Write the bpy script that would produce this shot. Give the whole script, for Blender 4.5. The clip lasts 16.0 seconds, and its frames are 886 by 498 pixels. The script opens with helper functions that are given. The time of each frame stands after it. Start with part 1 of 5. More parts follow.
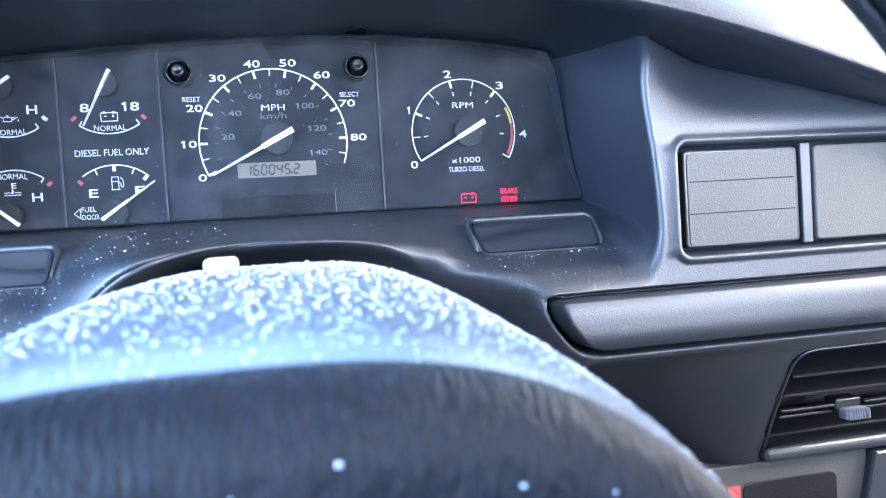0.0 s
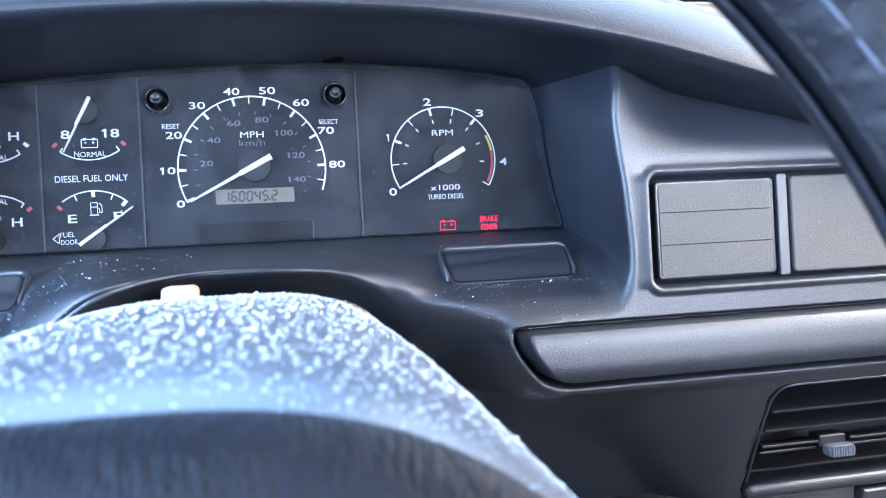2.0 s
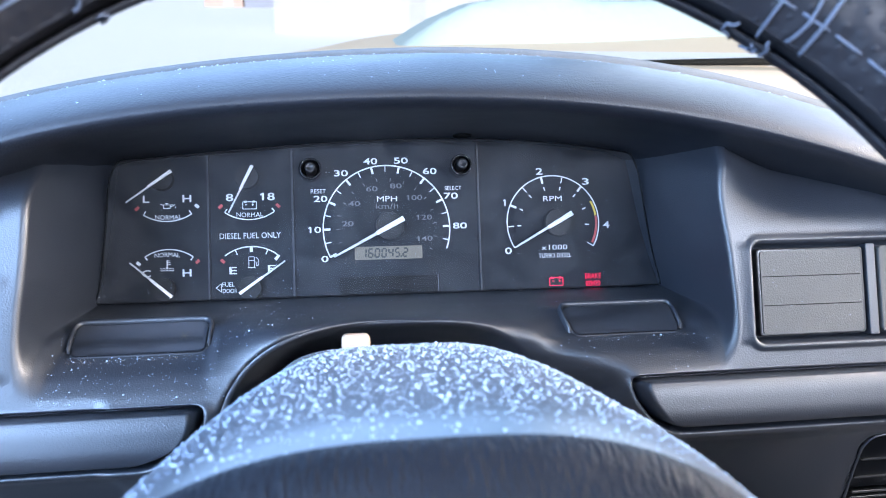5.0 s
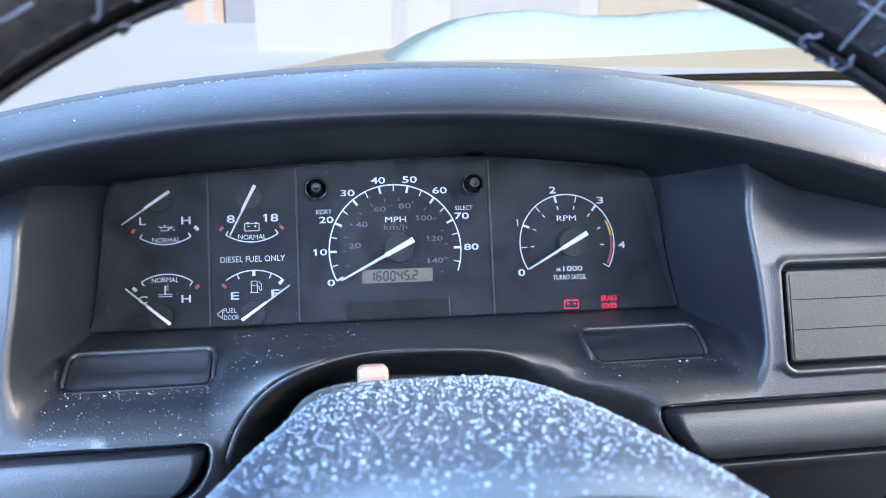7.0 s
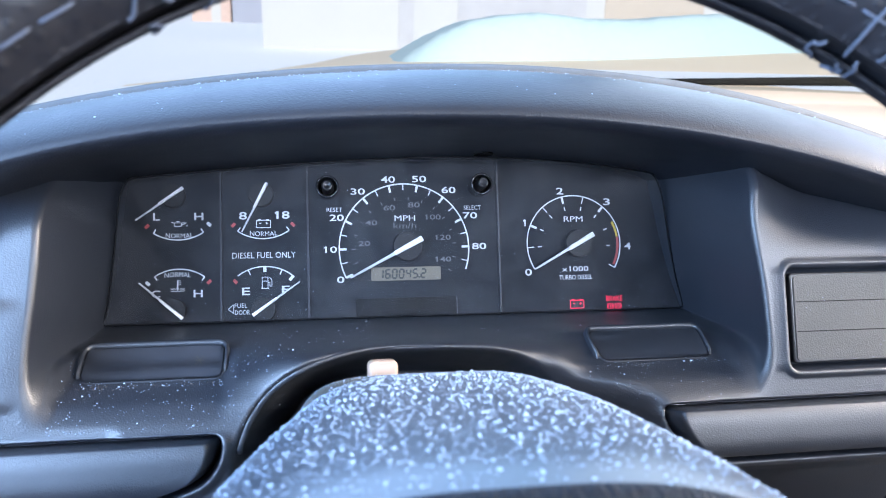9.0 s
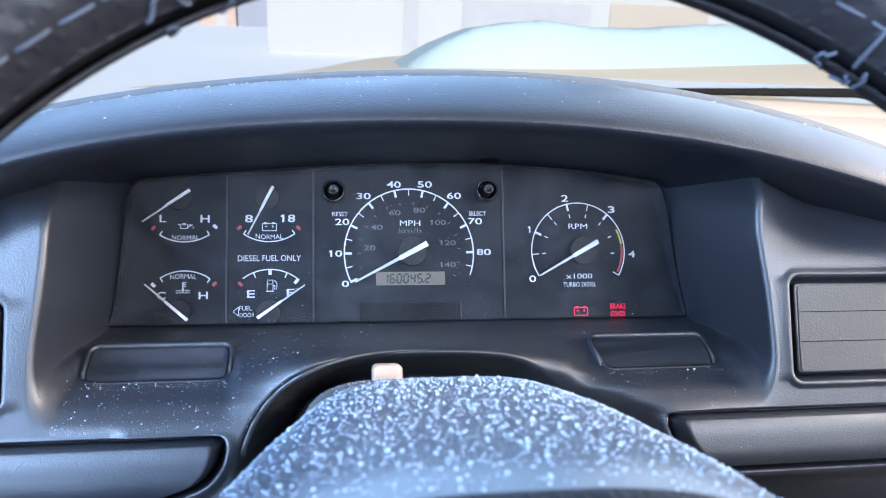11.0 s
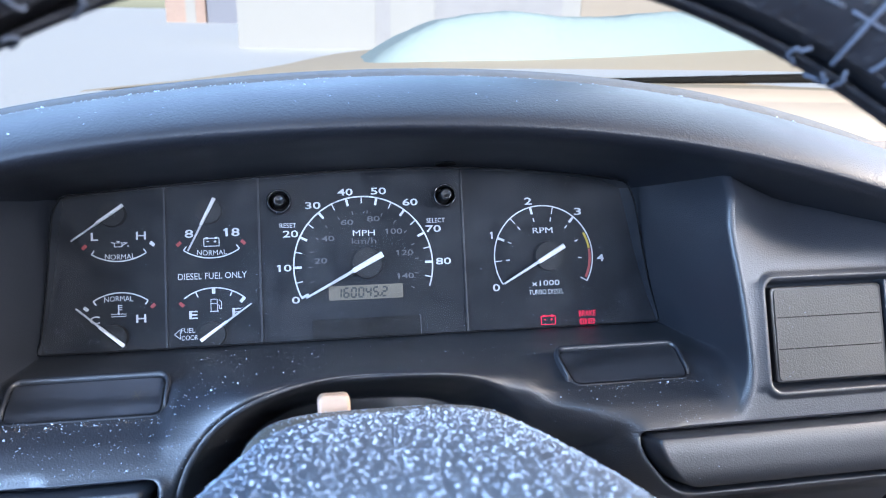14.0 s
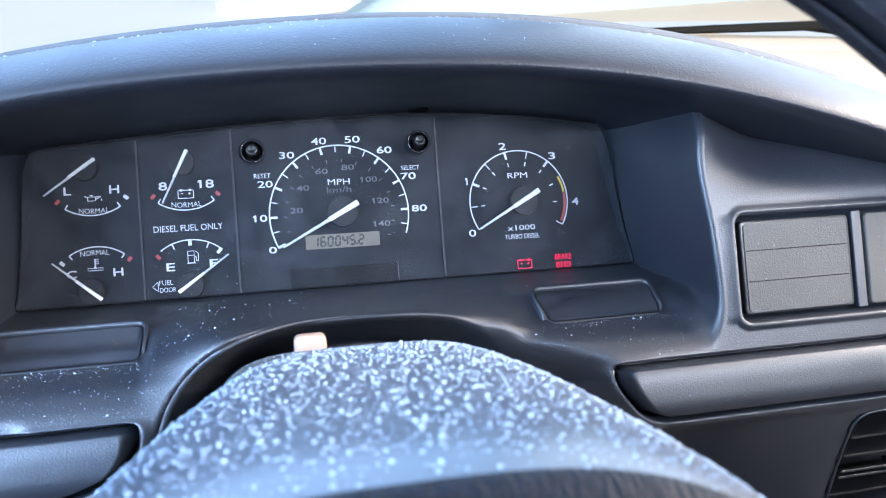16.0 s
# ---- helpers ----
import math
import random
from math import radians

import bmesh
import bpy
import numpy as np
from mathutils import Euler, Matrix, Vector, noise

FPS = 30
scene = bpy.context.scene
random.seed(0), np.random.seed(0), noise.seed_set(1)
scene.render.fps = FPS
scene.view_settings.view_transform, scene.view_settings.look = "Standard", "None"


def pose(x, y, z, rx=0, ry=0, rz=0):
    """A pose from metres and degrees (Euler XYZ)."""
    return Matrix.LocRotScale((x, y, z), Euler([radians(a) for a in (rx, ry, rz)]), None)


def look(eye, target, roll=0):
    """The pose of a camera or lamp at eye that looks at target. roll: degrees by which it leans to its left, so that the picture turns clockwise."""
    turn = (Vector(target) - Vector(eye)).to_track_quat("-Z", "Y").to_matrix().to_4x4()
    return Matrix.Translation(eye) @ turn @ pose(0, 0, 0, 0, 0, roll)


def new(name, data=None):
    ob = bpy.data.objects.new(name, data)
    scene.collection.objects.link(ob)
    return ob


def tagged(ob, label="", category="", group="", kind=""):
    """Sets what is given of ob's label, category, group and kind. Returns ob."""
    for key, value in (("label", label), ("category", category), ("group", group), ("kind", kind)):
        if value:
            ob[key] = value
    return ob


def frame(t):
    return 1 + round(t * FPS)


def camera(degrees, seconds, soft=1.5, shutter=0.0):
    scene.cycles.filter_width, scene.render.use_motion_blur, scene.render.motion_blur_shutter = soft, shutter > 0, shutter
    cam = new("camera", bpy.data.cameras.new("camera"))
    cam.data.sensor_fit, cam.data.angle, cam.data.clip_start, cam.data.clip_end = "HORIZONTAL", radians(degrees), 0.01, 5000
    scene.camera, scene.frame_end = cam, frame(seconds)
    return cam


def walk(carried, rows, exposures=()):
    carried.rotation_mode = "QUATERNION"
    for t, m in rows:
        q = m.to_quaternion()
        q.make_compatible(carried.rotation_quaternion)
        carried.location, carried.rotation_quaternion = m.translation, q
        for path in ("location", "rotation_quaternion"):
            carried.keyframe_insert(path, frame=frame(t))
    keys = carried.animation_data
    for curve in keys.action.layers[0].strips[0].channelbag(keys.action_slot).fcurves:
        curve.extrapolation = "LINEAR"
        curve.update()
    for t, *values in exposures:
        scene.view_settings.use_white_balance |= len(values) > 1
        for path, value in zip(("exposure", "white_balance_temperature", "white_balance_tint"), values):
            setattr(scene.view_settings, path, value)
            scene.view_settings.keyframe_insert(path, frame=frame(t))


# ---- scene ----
cam = camera(61.6, 16.0, 0.95)
cam.data.dof.use_dof, cam.data.dof.focus_distance, cam.data.dof.aperture_fstop = True, 0.60, 12.5
# the dashboard leans back: its own frame, in which the camera's rows are given too
DASH = pose(0, 0, 1.25, -22, 0, 0) @ Matrix.Translation((0, 0, -1.37))
PATH = [
    (0, (-0.073, -0.553, 1.3), (0.333, 1.404, 1.234), -3.6),
    (0.5, (-0.035, -0.55, 1.303), (0.347, 1.413, 1.25), -3.2),
    (1, (-0.035, -0.552, 1.303), (0.329, 1.414, 1.27), -3.2),
    (1.5, (-0.041, -0.554, 1.303), (0.314, 1.414, 1.285), -3.1),
    (2, (-0.04, -0.557, 1.304), (0.312, 1.412, 1.294), -3.1),
    (2.5, (-0.041, -0.558, 1.305), (0.313, 1.41, 1.301), -3.3),
    (3, (-0.037, -0.56, 1.311), (0.322, 1.407, 1.311), -3.5),
    (3.5, (-0.036, -0.562, 1.313), (0.322, 1.406, 1.321), -3.7),
    (4, (-0.035, -0.562, 1.313), (0.305, 1.409, 1.339), -3.6),
    (4.5, (-0.057, -0.58, 1.319), (0.249, 1.395, 1.383), -2.8),
    (5, (-0.114, -0.613, 1.316), (0.152, 1.367, 1.423), -2.0),
    (5.2, (-0.122, -0.625, 1.317), (0.145, 1.353, 1.442), -1.7),
    (7.3, (-0.133, -0.582, 1.322), (0.182, 1.388, 1.466), -2.5),
    (7.5, (-0.131, -0.582, 1.32), (0.178, 1.389, 1.461), -2.6),
    (8, (-0.131, -0.586, 1.319), (0.181, 1.385, 1.457), -2.5),
    (8.5, (-0.135, -0.587, 1.321), (0.171, 1.385, 1.458), -2.1),
    (9, (-0.138, -0.593, 1.322), (0.166, 1.378, 1.47), -1.7),
    (11.5, (-0.141, -0.595, 1.321), (0.157, 1.375, 1.486), -0.8),
    (12, (-0.14, -0.597, 1.322), (0.152, 1.375, 1.488), -0.8),
    (12.5, (-0.141, -0.597, 1.321), (0.153, 1.373, 1.494), -0.8),
    (13, (-0.141, -0.597, 1.321), (0.16, 1.373, 1.493), -1.1),
    (13.5, (-0.137, -0.598, 1.325), (0.183, 1.369, 1.488), -1.8),
    (14, (-0.118, -0.562, 1.337), (0.236, 1.401, 1.479), -2.8),
    (14.5, (-0.119, -0.527, 1.325), (0.258, 1.434, 1.423), -3.9),
    (15, (-0.097, -0.55, 1.314), (0.298, 1.41, 1.381), -4.4),
    (15.5, (-0.096, -0.568, 1.322), (0.295, 1.393, 1.378), -4.7),
    (16, (-0.111, -0.566, 1.321), (0.272, 1.397, 1.371), -4.4),
]
EXPOSURES = [(0, 2.6, 5950, 15), (0.5, 2.34, 6000, 15), (1, 2.28, 6050, 15), (2, 2.36, 6100, 15), (3.5, 2.12, 6100, 15), (5, 2.08, 6220, 15),
             (7.4, 1.85, 6350, 15), (8, 1.86, 6350, 15), (9, 1.90, 6350, 15), (11.5, 1.83, 6350, 15), (14, 1.82, 6350, 15), (14.5, 1.82, 6350, 15), (15.5, 2.03, 6350, 15), (16, 2.03, 6350, 15)]
walk(cam, [(t, DASH @ look(eye, target, roll)) for t, eye, target, roll in PATH], EXPOSURES)

# ---- world, sun and exposure ----
world = bpy.data.worlds.new("world")
scene.world = world
world.use_nodes = True
wn = world.node_tree
sky = wn.nodes.new("ShaderNodeTexSky")
sky.sky_type, sky.sun_disc = "NISHITA", False
SUN_ELEV, SUN_AZ = radians(42), radians(188)
sky.sun_elevation, sky.sun_rotation = SUN_ELEV, SUN_AZ
wn.links.new(sky.outputs[0], wn.nodes["Background"].inputs[0])
wn.nodes["Background"].inputs[1].default_value = 0.069
sun = new("sun", bpy.data.lights.new("sun", "SUN"))
sun.data.energy, sun.data.angle, sun.data.color = 1.16, radians(0.6), (1.0, 0.88, 0.72)
sun_way = Vector((math.sin(SUN_AZ) * math.cos(SUN_ELEV), math.cos(SUN_AZ) * math.cos(SUN_ELEV), math.sin(SUN_ELEV)))
sun.matrix_world = look(sun_way * 30, (0, 0, 0))


def window_light(name, centre, towards, width, height, watts, color):
    """Daylight of the sky in a window's opening."""
    lamp = new(name, bpy.data.lights.new(name, "AREA"))
    lamp.data.shape, lamp.data.size, lamp.data.size_y = "RECTANGLE", width, height
    lamp.data.energy, lamp.data.color = watts, color
    lamp.matrix_world = look(centre, towards)
    return lamp


window_light("windscreen_daylight", (-0.24, 0.15, 1.69), (-0.20, -0.145, 1.287), 0.84, 0.58, 2.85, (0.36, 0.61, 1.0))
window_light("windscreen_sunlit_daylight", (0.66, 0.15, 1.69), (0.50, -0.145, 1.287), 0.90, 0.58, 3.6, (0.68, 0.81, 1.0))
window_light("doorway_daylight", (-0.73, -0.60, 1.56), (0.3, -0.20, 1.30), 0.75, 0.56, 8.2, (0.40, 0.64, 1.0))
window_light("side_window_daylight", (1.19, -0.20, 1.66), (0.0, -0.20, 1.25), 0.60, 0.32, 17.5, (1.0, 0.90, 0.77))
window_light("rear_window_daylight", (0.40, -1.24, 1.72), (0.15, 0.0, 1.30), 1.10, 0.13, 11.0, (0.76, 0.86, 1.0))

# ---- materials ----
def material(name, color, rough=0.5, metal=0.0, grain=0.0, grain_scale=900.0, mottle=0.25, mottle_scale=25.0,
             spec=0.5, emit=None, emit_power=0.0, voronoi=False, rough_var=0.08, stretch=None):
    """A painted, moulded or printed surface: colour mottled at one scale, relief at a finer one."""
    m = bpy.data.materials.new(name)
    m.use_nodes = True
    nt = m.node_tree
    b = nt.nodes["Principled BSDF"]
    b.inputs["Roughness"].default_value, b.inputs["Metallic"].default_value = rough, metal
    b.inputs["Specular IOR Level"].default_value = spec
    tc = nt.nodes.new("ShaderNodeTexCoord")
    n1 = nt.nodes.new("ShaderNodeTexNoise")
    n1.inputs["Scale"].default_value, n1.inputs["Detail"].default_value = mottle_scale, 5.0
    nt.links.new(tc.outputs["Object"], n1.inputs["Vector"])
    ramp = nt.nodes.new("ShaderNodeMix")
    ramp.data_type = "RGBA"
    ramp.inputs["A"].default_value = (*[c * (1 - mottle) for c in color], 1)
    ramp.inputs["B"].default_value = (*[min(1.0, c * (1 + mottle)) for c in color], 1)
    nt.links.new(n1.outputs["Fac"], ramp.inputs["Factor"])
    nt.links.new(ramp.outputs["Result"], b.inputs["Base Color"])
    rm = nt.nodes.new("ShaderNodeMapRange")
    rm.inputs["To Min"].default_value, rm.inputs["To Max"].default_value = max(0.02, rough - rough_var), min(1.0, rough + rough_var)
    nt.links.new(n1.outputs["Fac"], rm.inputs["Value"])
    nt.links.new(rm.outputs["Result"], b.inputs["Roughness"])
    if grain:
        if voronoi:
            g = nt.nodes.new("ShaderNodeTexVoronoi")
            g.feature = "SMOOTH_F1"
            g.inputs["Scale"].default_value = grain_scale
            out = g.outputs["Distance"]
        else:
            g = nt.nodes.new("ShaderNodeTexNoise")
            g.inputs["Scale"].default_value, g.inputs["Detail"].default_value = grain_scale, 3.0
            out = g.outputs["Fac"]
        if stretch:
            mp = nt.nodes.new("ShaderNodeMapping")
            mp.inputs["Scale"].default_value = stretch
            nt.links.new(tc.outputs["Object"], mp.inputs["Vector"])
            nt.links.new(mp.outputs["Vector"], g.inputs["Vector"])
        else:
            nt.links.new(tc.outputs["Object"], g.inputs["Vector"])
        bump = nt.nodes.new("ShaderNodeBump")
        bump.inputs["Distance"].default_value, bump.inputs["Strength"].default_value = grain, 1.0
        nt.links.new(out, bump.inputs["Height"])
        nt.links.new(bump.outputs["Normal"], b.inputs["Normal"])
    if emit:
        b.inputs["Emission Color"].default_value, b.inputs["Emission Strength"].default_value = (*emit, 1), emit_power
    return m


def glass(name, tint, gloss=1.0, dust=0.0):
    """Clear sheet: straight through, with mirror reflection that grows at grazing angles."""
    m = bpy.data.materials.new(name)
    m.use_nodes = True
    nt = m.node_tree
    nt.nodes.remove(nt.nodes["Principled BSDF"])
    tr, gl, mix, fr = (nt.nodes.new(k) for k in ("ShaderNodeBsdfTransparent", "ShaderNodeBsdfGlossy", "ShaderNodeMixShader", "ShaderNodeFresnel"))
    tr.inputs[0].default_value = (*tint, 1)
    gl.inputs["Roughness"].default_value = 0.06
    gl.inputs["Color"].default_value = (gloss, gloss, gloss, 1)
    fr.inputs["IOR"].default_value = 1.35
    nt.links.new(fr.outputs[0], mix.inputs[0])
    nt.links.new(tr.outputs[0], mix.inputs[1])
    nt.links.new(gl.outputs[0], mix.inputs[2])
    out = mix.outputs[0]
    if dust:
        df, top, nz, mr = (nt.nodes.new("ShaderNode" + k) for k in ("BsdfDiffuse", "MixShader", "TexNoise", "MapRange"))
        df.inputs["Color"].default_value = (0.55, 0.55, 0.56, 1)
        nz.inputs["Scale"].default_value, nz.inputs["Detail"].default_value, nz.inputs["Distortion"].default_value = 28.0, 7.0, 1.2
        tc = nt.nodes.new("ShaderNodeTexCoord")
        nt.links.new(tc.outputs["Object"], nz.inputs["Vector"])
        mr.inputs["From Min"].default_value, mr.inputs["From Max"].default_value = 0.38, 0.75
        mr.inputs["To Min"].default_value, mr.inputs["To Max"].default_value = 0.15 * dust, dust
        nt.links.new(nz.outputs["Fac"], mr.inputs["Value"])
        nt.links.new(mr.outputs["Result"], top.inputs[0])
        nt.links.new(out, top.inputs[1])
        nt.links.new(df.outputs[0], top.inputs[2])
        out = top.outputs[0]
    nt.links.new(out, nt.nodes["Material Output"].inputs[0])
    return m


m_dash = material("dash_plastic", (0.0172, 0.0203, 0.0275), 0.42, grain=0.00014, grain_scale=1150, mottle=0.18, spec=0.85, voronoi=True)
m_cowl = material("cowl_plastic", (0.0112, 0.0135, 0.0195), 0.47, grain=0.00021, grain_scale=850, mottle=0.18, spec=0.42, voronoi=True)
m_pad = material("pad_plastic", (0.080, 0.081, 0.082), 0.7, grain=0.0010, grain_scale=750, mottle=0.25, spec=0.2)
m_gloss = material("gloss_black", (0.012, 0.012, 0.014), 0.22, mottle=0.2)
m_collar = material("collar_black", (0.020, 0.021, 0.024), 0.16, mottle=0.1, spec=1.0)
m_button = material("button_black", (0.010, 0.0105, 0.012), 0.3, mottle=0.2, spec=0.5)
m_slat = material("slat_black", (0.009, 0.0095, 0.011), 0.34, mottle=0.2, spec=0.7)
# smoked lens, its base lightened towards blue in place of a reflection
m_pod = material("pod_lens", (0.036, 0.040, 0.050), 0.5, spec=0.45, mottle=0.3, mottle_scale=60)
m_blank = material("blank_plastic", (0.058, 0.057, 0.054), 0.5, grain=0.00028, grain_scale=1000, mottle=0.2, spec=0.35)
m_face = material("dial_black", (0.0080, 0.0100, 0.0150), 0.65, spec=0.25, grain=0.00012, grain_scale=1500, mottle=0.3, mottle_scale=18)
m_window = material("dark_window", (0.0045, 0.005, 0.0065), 0.6, spec=0.15, mottle=0.3, mottle_scale=60)
# highlight along the dial plates' seams, painted as a lighter grey
m_lit_seam = material("lit_panel_seam", (0.030, 0.033, 0.040), 0.5, spec=0.4, mottle=0.2)
m_hub = material("needle_hub", (0.018, 0.0183, 0.0205), 0.55, mottle=0.15, spec=0.2)
m_white = material("print_white", (0.66, 0.68, 0.70), 0.6, mottle=0.05)
m_dim = material("print_grey", (0.105, 0.11, 0.12), 0.6, mottle=0.1)
m_red = material("print_red", (0.42, 0.06, 0.06), 0.6, mottle=0.1)
m_yellow = material("print_yellow", (0.62, 0.46, 0.05), 0.6, mottle=0.1)
m_redlamp = material("warning_lamp_red", (0.75, 0.02, 0.06), 0.6, spec=0.1, emit=(1.0, 0.02, 0.09), emit_power=0.25)
m_lcd = material("lcd_grey", (0.165, 0.140, 0.104), 0.45, mottle=0.15, spec=0.25)
m_lcdink = material("lcd_ink", (0.02, 0.022, 0.02), 0.5, mottle=0.1)
m_needle = material("needle_white", (0.80, 0.80, 0.80), 0.45, mottle=0.04)
m_tip = material("needle_tip", (0.60, 0.61, 0.63), 0.5, mottle=0.06)
m_orange = material("hazard_knob", (0.42, 0.29, 0.21), 0.4, mottle=0.1, mottle_scale=200)
m_leather = material("wheel_leather", (0.014, 0.0138, 0.0165), 0.46, spec=0.2, grain=0.0011, grain_scale=170, mottle=0.3, mottle_scale=40, voronoi=True)
# frost over dark plastic, plus warm side light painted as pale beige
m_shroud = material("frosted_warm_lit_shroud", (0.085, 0.081, 0.070), 0.55, spec=0.4, grain=0.0005, grain_scale=700, mottle=0.5, mottle_scale=90)
m_rubber = material("rim_rubber", (0.009, 0.009, 0.011), 0.5, spec=0.3, grain=0.0003, grain_scale=500, mottle=0.2)
m_thread = material("thread", (0.075, 0.088, 0.12), 0.7, grain=0.0004, grain_scale=1500, mottle=0.3, mottle_scale=200)
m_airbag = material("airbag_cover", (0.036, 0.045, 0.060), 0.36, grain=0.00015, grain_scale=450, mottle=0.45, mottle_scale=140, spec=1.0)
# front of the same pad; shade below the ridge is put into its colour
m_grainy_shaded = material("airbag_front", (0.006, 0.008, 0.013), 0.46, spec=0.14, grain=0.0016, grain_scale=400, mottle=0.25, mottle_scale=30, stretch=(1.5, 0.42, 0.42))
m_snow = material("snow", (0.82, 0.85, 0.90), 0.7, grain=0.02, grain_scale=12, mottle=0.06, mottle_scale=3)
# snow on the hood, darkened to teal for its shaded front face
m_slab = material("shaded_slab_snow", (0.36, 0.46, 0.49), 0.6, grain=0.002, grain_scale=40, mottle=0.06, mottle_scale=6)
m_flake = material("frost_flake", (0.36, 0.45, 0.575), 0.85, mottle=0.05, spec=0.2)
m_tan = material("tan_paint", (0.66, 0.545, 0.41), 0.5, spec=0.3, mottle=0.06, mottle_scale=5)
# body tan darkened in the colour, so the sunlit scuttle does not burn out
m_scuttle = material("darkened_tan_paint", (0.30, 0.273, 0.236), 0.75, spec=0.15, mottle=0.1, mottle_scale=8)
m_wiper = material("wiper_rubber", (0.004, 0.004, 0.004), 0.7, spec=0.1, grain=0.0004, grain_scale=200, mottle=0.2)
m_siding = material("white_siding", (0.57, 0.57, 0.58), 0.6, mottle=0.04, mottle_scale=2)
m_trimgrey = material("grey_trim", (0.51, 0.51, 0.55), 0.6, mottle=0.1, mottle_scale=2)
m_door = material("garage_door_beige", (0.54, 0.47, 0.41), 0.6, mottle=0.08, mottle_scale=2)
m_brickred = material("weathered_red", (0.64, 0.48, 0.43), 0.7, mottle=0.2, mottle_scale=3)
m_bluegrey = material("blue_grey_paint", (0.36, 0.38, 0.47), 0.6, mottle=0.1, mottle_scale=3)
m_headliner = material("headliner_cloth", (0.40, 0.39, 0.37), 0.9, grain=0.001, grain_scale=300, mottle=0.1)
m_cab = material("cab_trim", (0.05, 0.048, 0.046), 0.6, grain=0.0004, grain_scale=500, mottle=0.15)
m_seat = material("seat_cloth", (0.04, 0.04, 0.042), 0.9, grain=0.001, grain_scale=500, mottle=0.2)
m_dirt = material("dirt_brown", (0.16, 0.12, 0.08), 0.9, mottle=0.4, mottle_scale=300, spec=0.1)
m_tab = material("slider_tab", (0.15, 0.16, 0.185), 0.35, mottle=0.1)
g_lens = glass("clear_lens", (0.93, 0.94, 0.95), 0.35, 0.028)
g_wind = glass("windscreen_glass", (0.65, 0.71, 0.70), 0.15)


# ---- mesh helpers ----
def mesh_from(verts, faces, smooth=True):
    me = bpy.data.meshes.new("mesh")
    me.from_pydata([tuple(map(float, v)) for v in verts], [], faces)
    if smooth:
        me.polygons.foreach_set("use_smooth", [True] * len(me.polygons))
    me.update()
    return me


def bm_mesh(bm, smooth=False):
    me = bpy.data.meshes.new("mesh")
    bm.to_mesh(me)
    bm.free()
    if smooth:
        me.polygons.foreach_set("use_smooth", [True] * len(me.polygons))
    return me


def thing(name, base, m, label, category, group="", kind=""):
    """An Empty at the base, given in the frame m, that carries its parts."""
    ob = new(name)
    ob.matrix_basis = m @ Matrix.Translation(base)
    ob.empty_display_size = 0.02
    ob["base"] = base
    return tagged(ob, label, category, group, kind)


def part(name, me, mat, parent, label=""):
    """One mesh as a part; its coordinates are those of the thing's frame."""
    if isinstance(me, bmesh.types.BMesh):
        me = bm_mesh(me)
    me.name = name
    me.materials.append(mat)
    ob = new(name, me)
    ob.parent = parent
    if "base" in parent:
        ob.matrix_basis = Matrix.Translation(-Vector(parent["base"]))
    return tagged(ob, label)


def grid(pts, close_u=False, flip=False):
    """A sheet through an array of rows of points."""
    n, k = pts.shape[:2]
    faces = []
    for i in range(n - 1):
        for j in range(k if close_u else k - 1):
            a, b = i * k + j, i * k + (j + 1) % k
            f = (a, b, b + k, a + k)
            faces.append(f[::-1] if flip else f)
    return mesh_from(pts.reshape(-1, 3), faces)


def add_box(bm, x0, x1, y0, y1, z0, z1, bevel=0.0, segs=2):
    r = bmesh.ops.create_cube(bm, size=1.0, matrix=Matrix.LocRotScale(((x0 + x1) / 2, (y0 + y1) / 2, (z0 + z1) / 2), None, (x1 - x0, y1 - y0, z1 - z0)))
    if bevel:
        edges = list({e for v in r["verts"] for e in v.link_edges})
        bmesh.ops.bevel(bm, geom=edges, offset=bevel, segments=segs, affect="EDGES", profile=0.5)
    return bm


def box(x0, x1, y0, y1, z0, z1, bevel=0.0, segs=2):
    return add_box(bmesh.new(), x0, x1, y0, y1, z0, z1, bevel, segs)


def outline_slab(pts, y_front, y_back, round_edge=0.0):
    """A slab whose front, towards the driver, has the outline pts of (x, z), anticlockwise as the driver sees it."""
    bm = bmesh.new()
    rings = [(0.0, y_back), (0.0, y_front + round_edge)]
    if round_edge:
        rings += [(0.3 * round_edge, y_front + 0.3 * round_edge), (round_edge, y_front)]
    k, loops = len(pts), []
    for inset, y in rings:
        loop = []
        for i in range(k):
            p, a, c = Vector(pts[i]), Vector(pts[i - 1]), Vector(pts[(i + 1) % k])
            d = (p - a).normalized() + (c - p).normalized()
            d = d.normalized() if d.length else Vector((1, 0))
            loop.append(bm.verts.new((p.x - d.y * inset, y, p.y + d.x * inset)))
        loops.append(loop)
    for a, b in zip(loops, loops[1:]):
        for i in range(len(a)):
            j = (i + 1) % len(a)
            bm.faces.new((a[i], a[j], b[j], b[i]))
    bm.faces.new(loops[-1])
    bm.faces.new(loops[0][::-1])
    return bm


def rounded(x0, x1, z0, z1, r, n=6):
    """Outline of a rounded rectangle, anticlockwise."""
    pts = []
    for cx, cz, a in ((x1 - r, z0 + r, -90), (x1 - r, z1 - r, 0), (x0 + r, z1 - r, 90), (x0 + r, z0 + r, 180)):
        for i in range(n + 1):
            t = radians(a + 90 * i / n)
            pts.append((cx + r * math.cos(t), cz + r * math.sin(t)))
    return pts


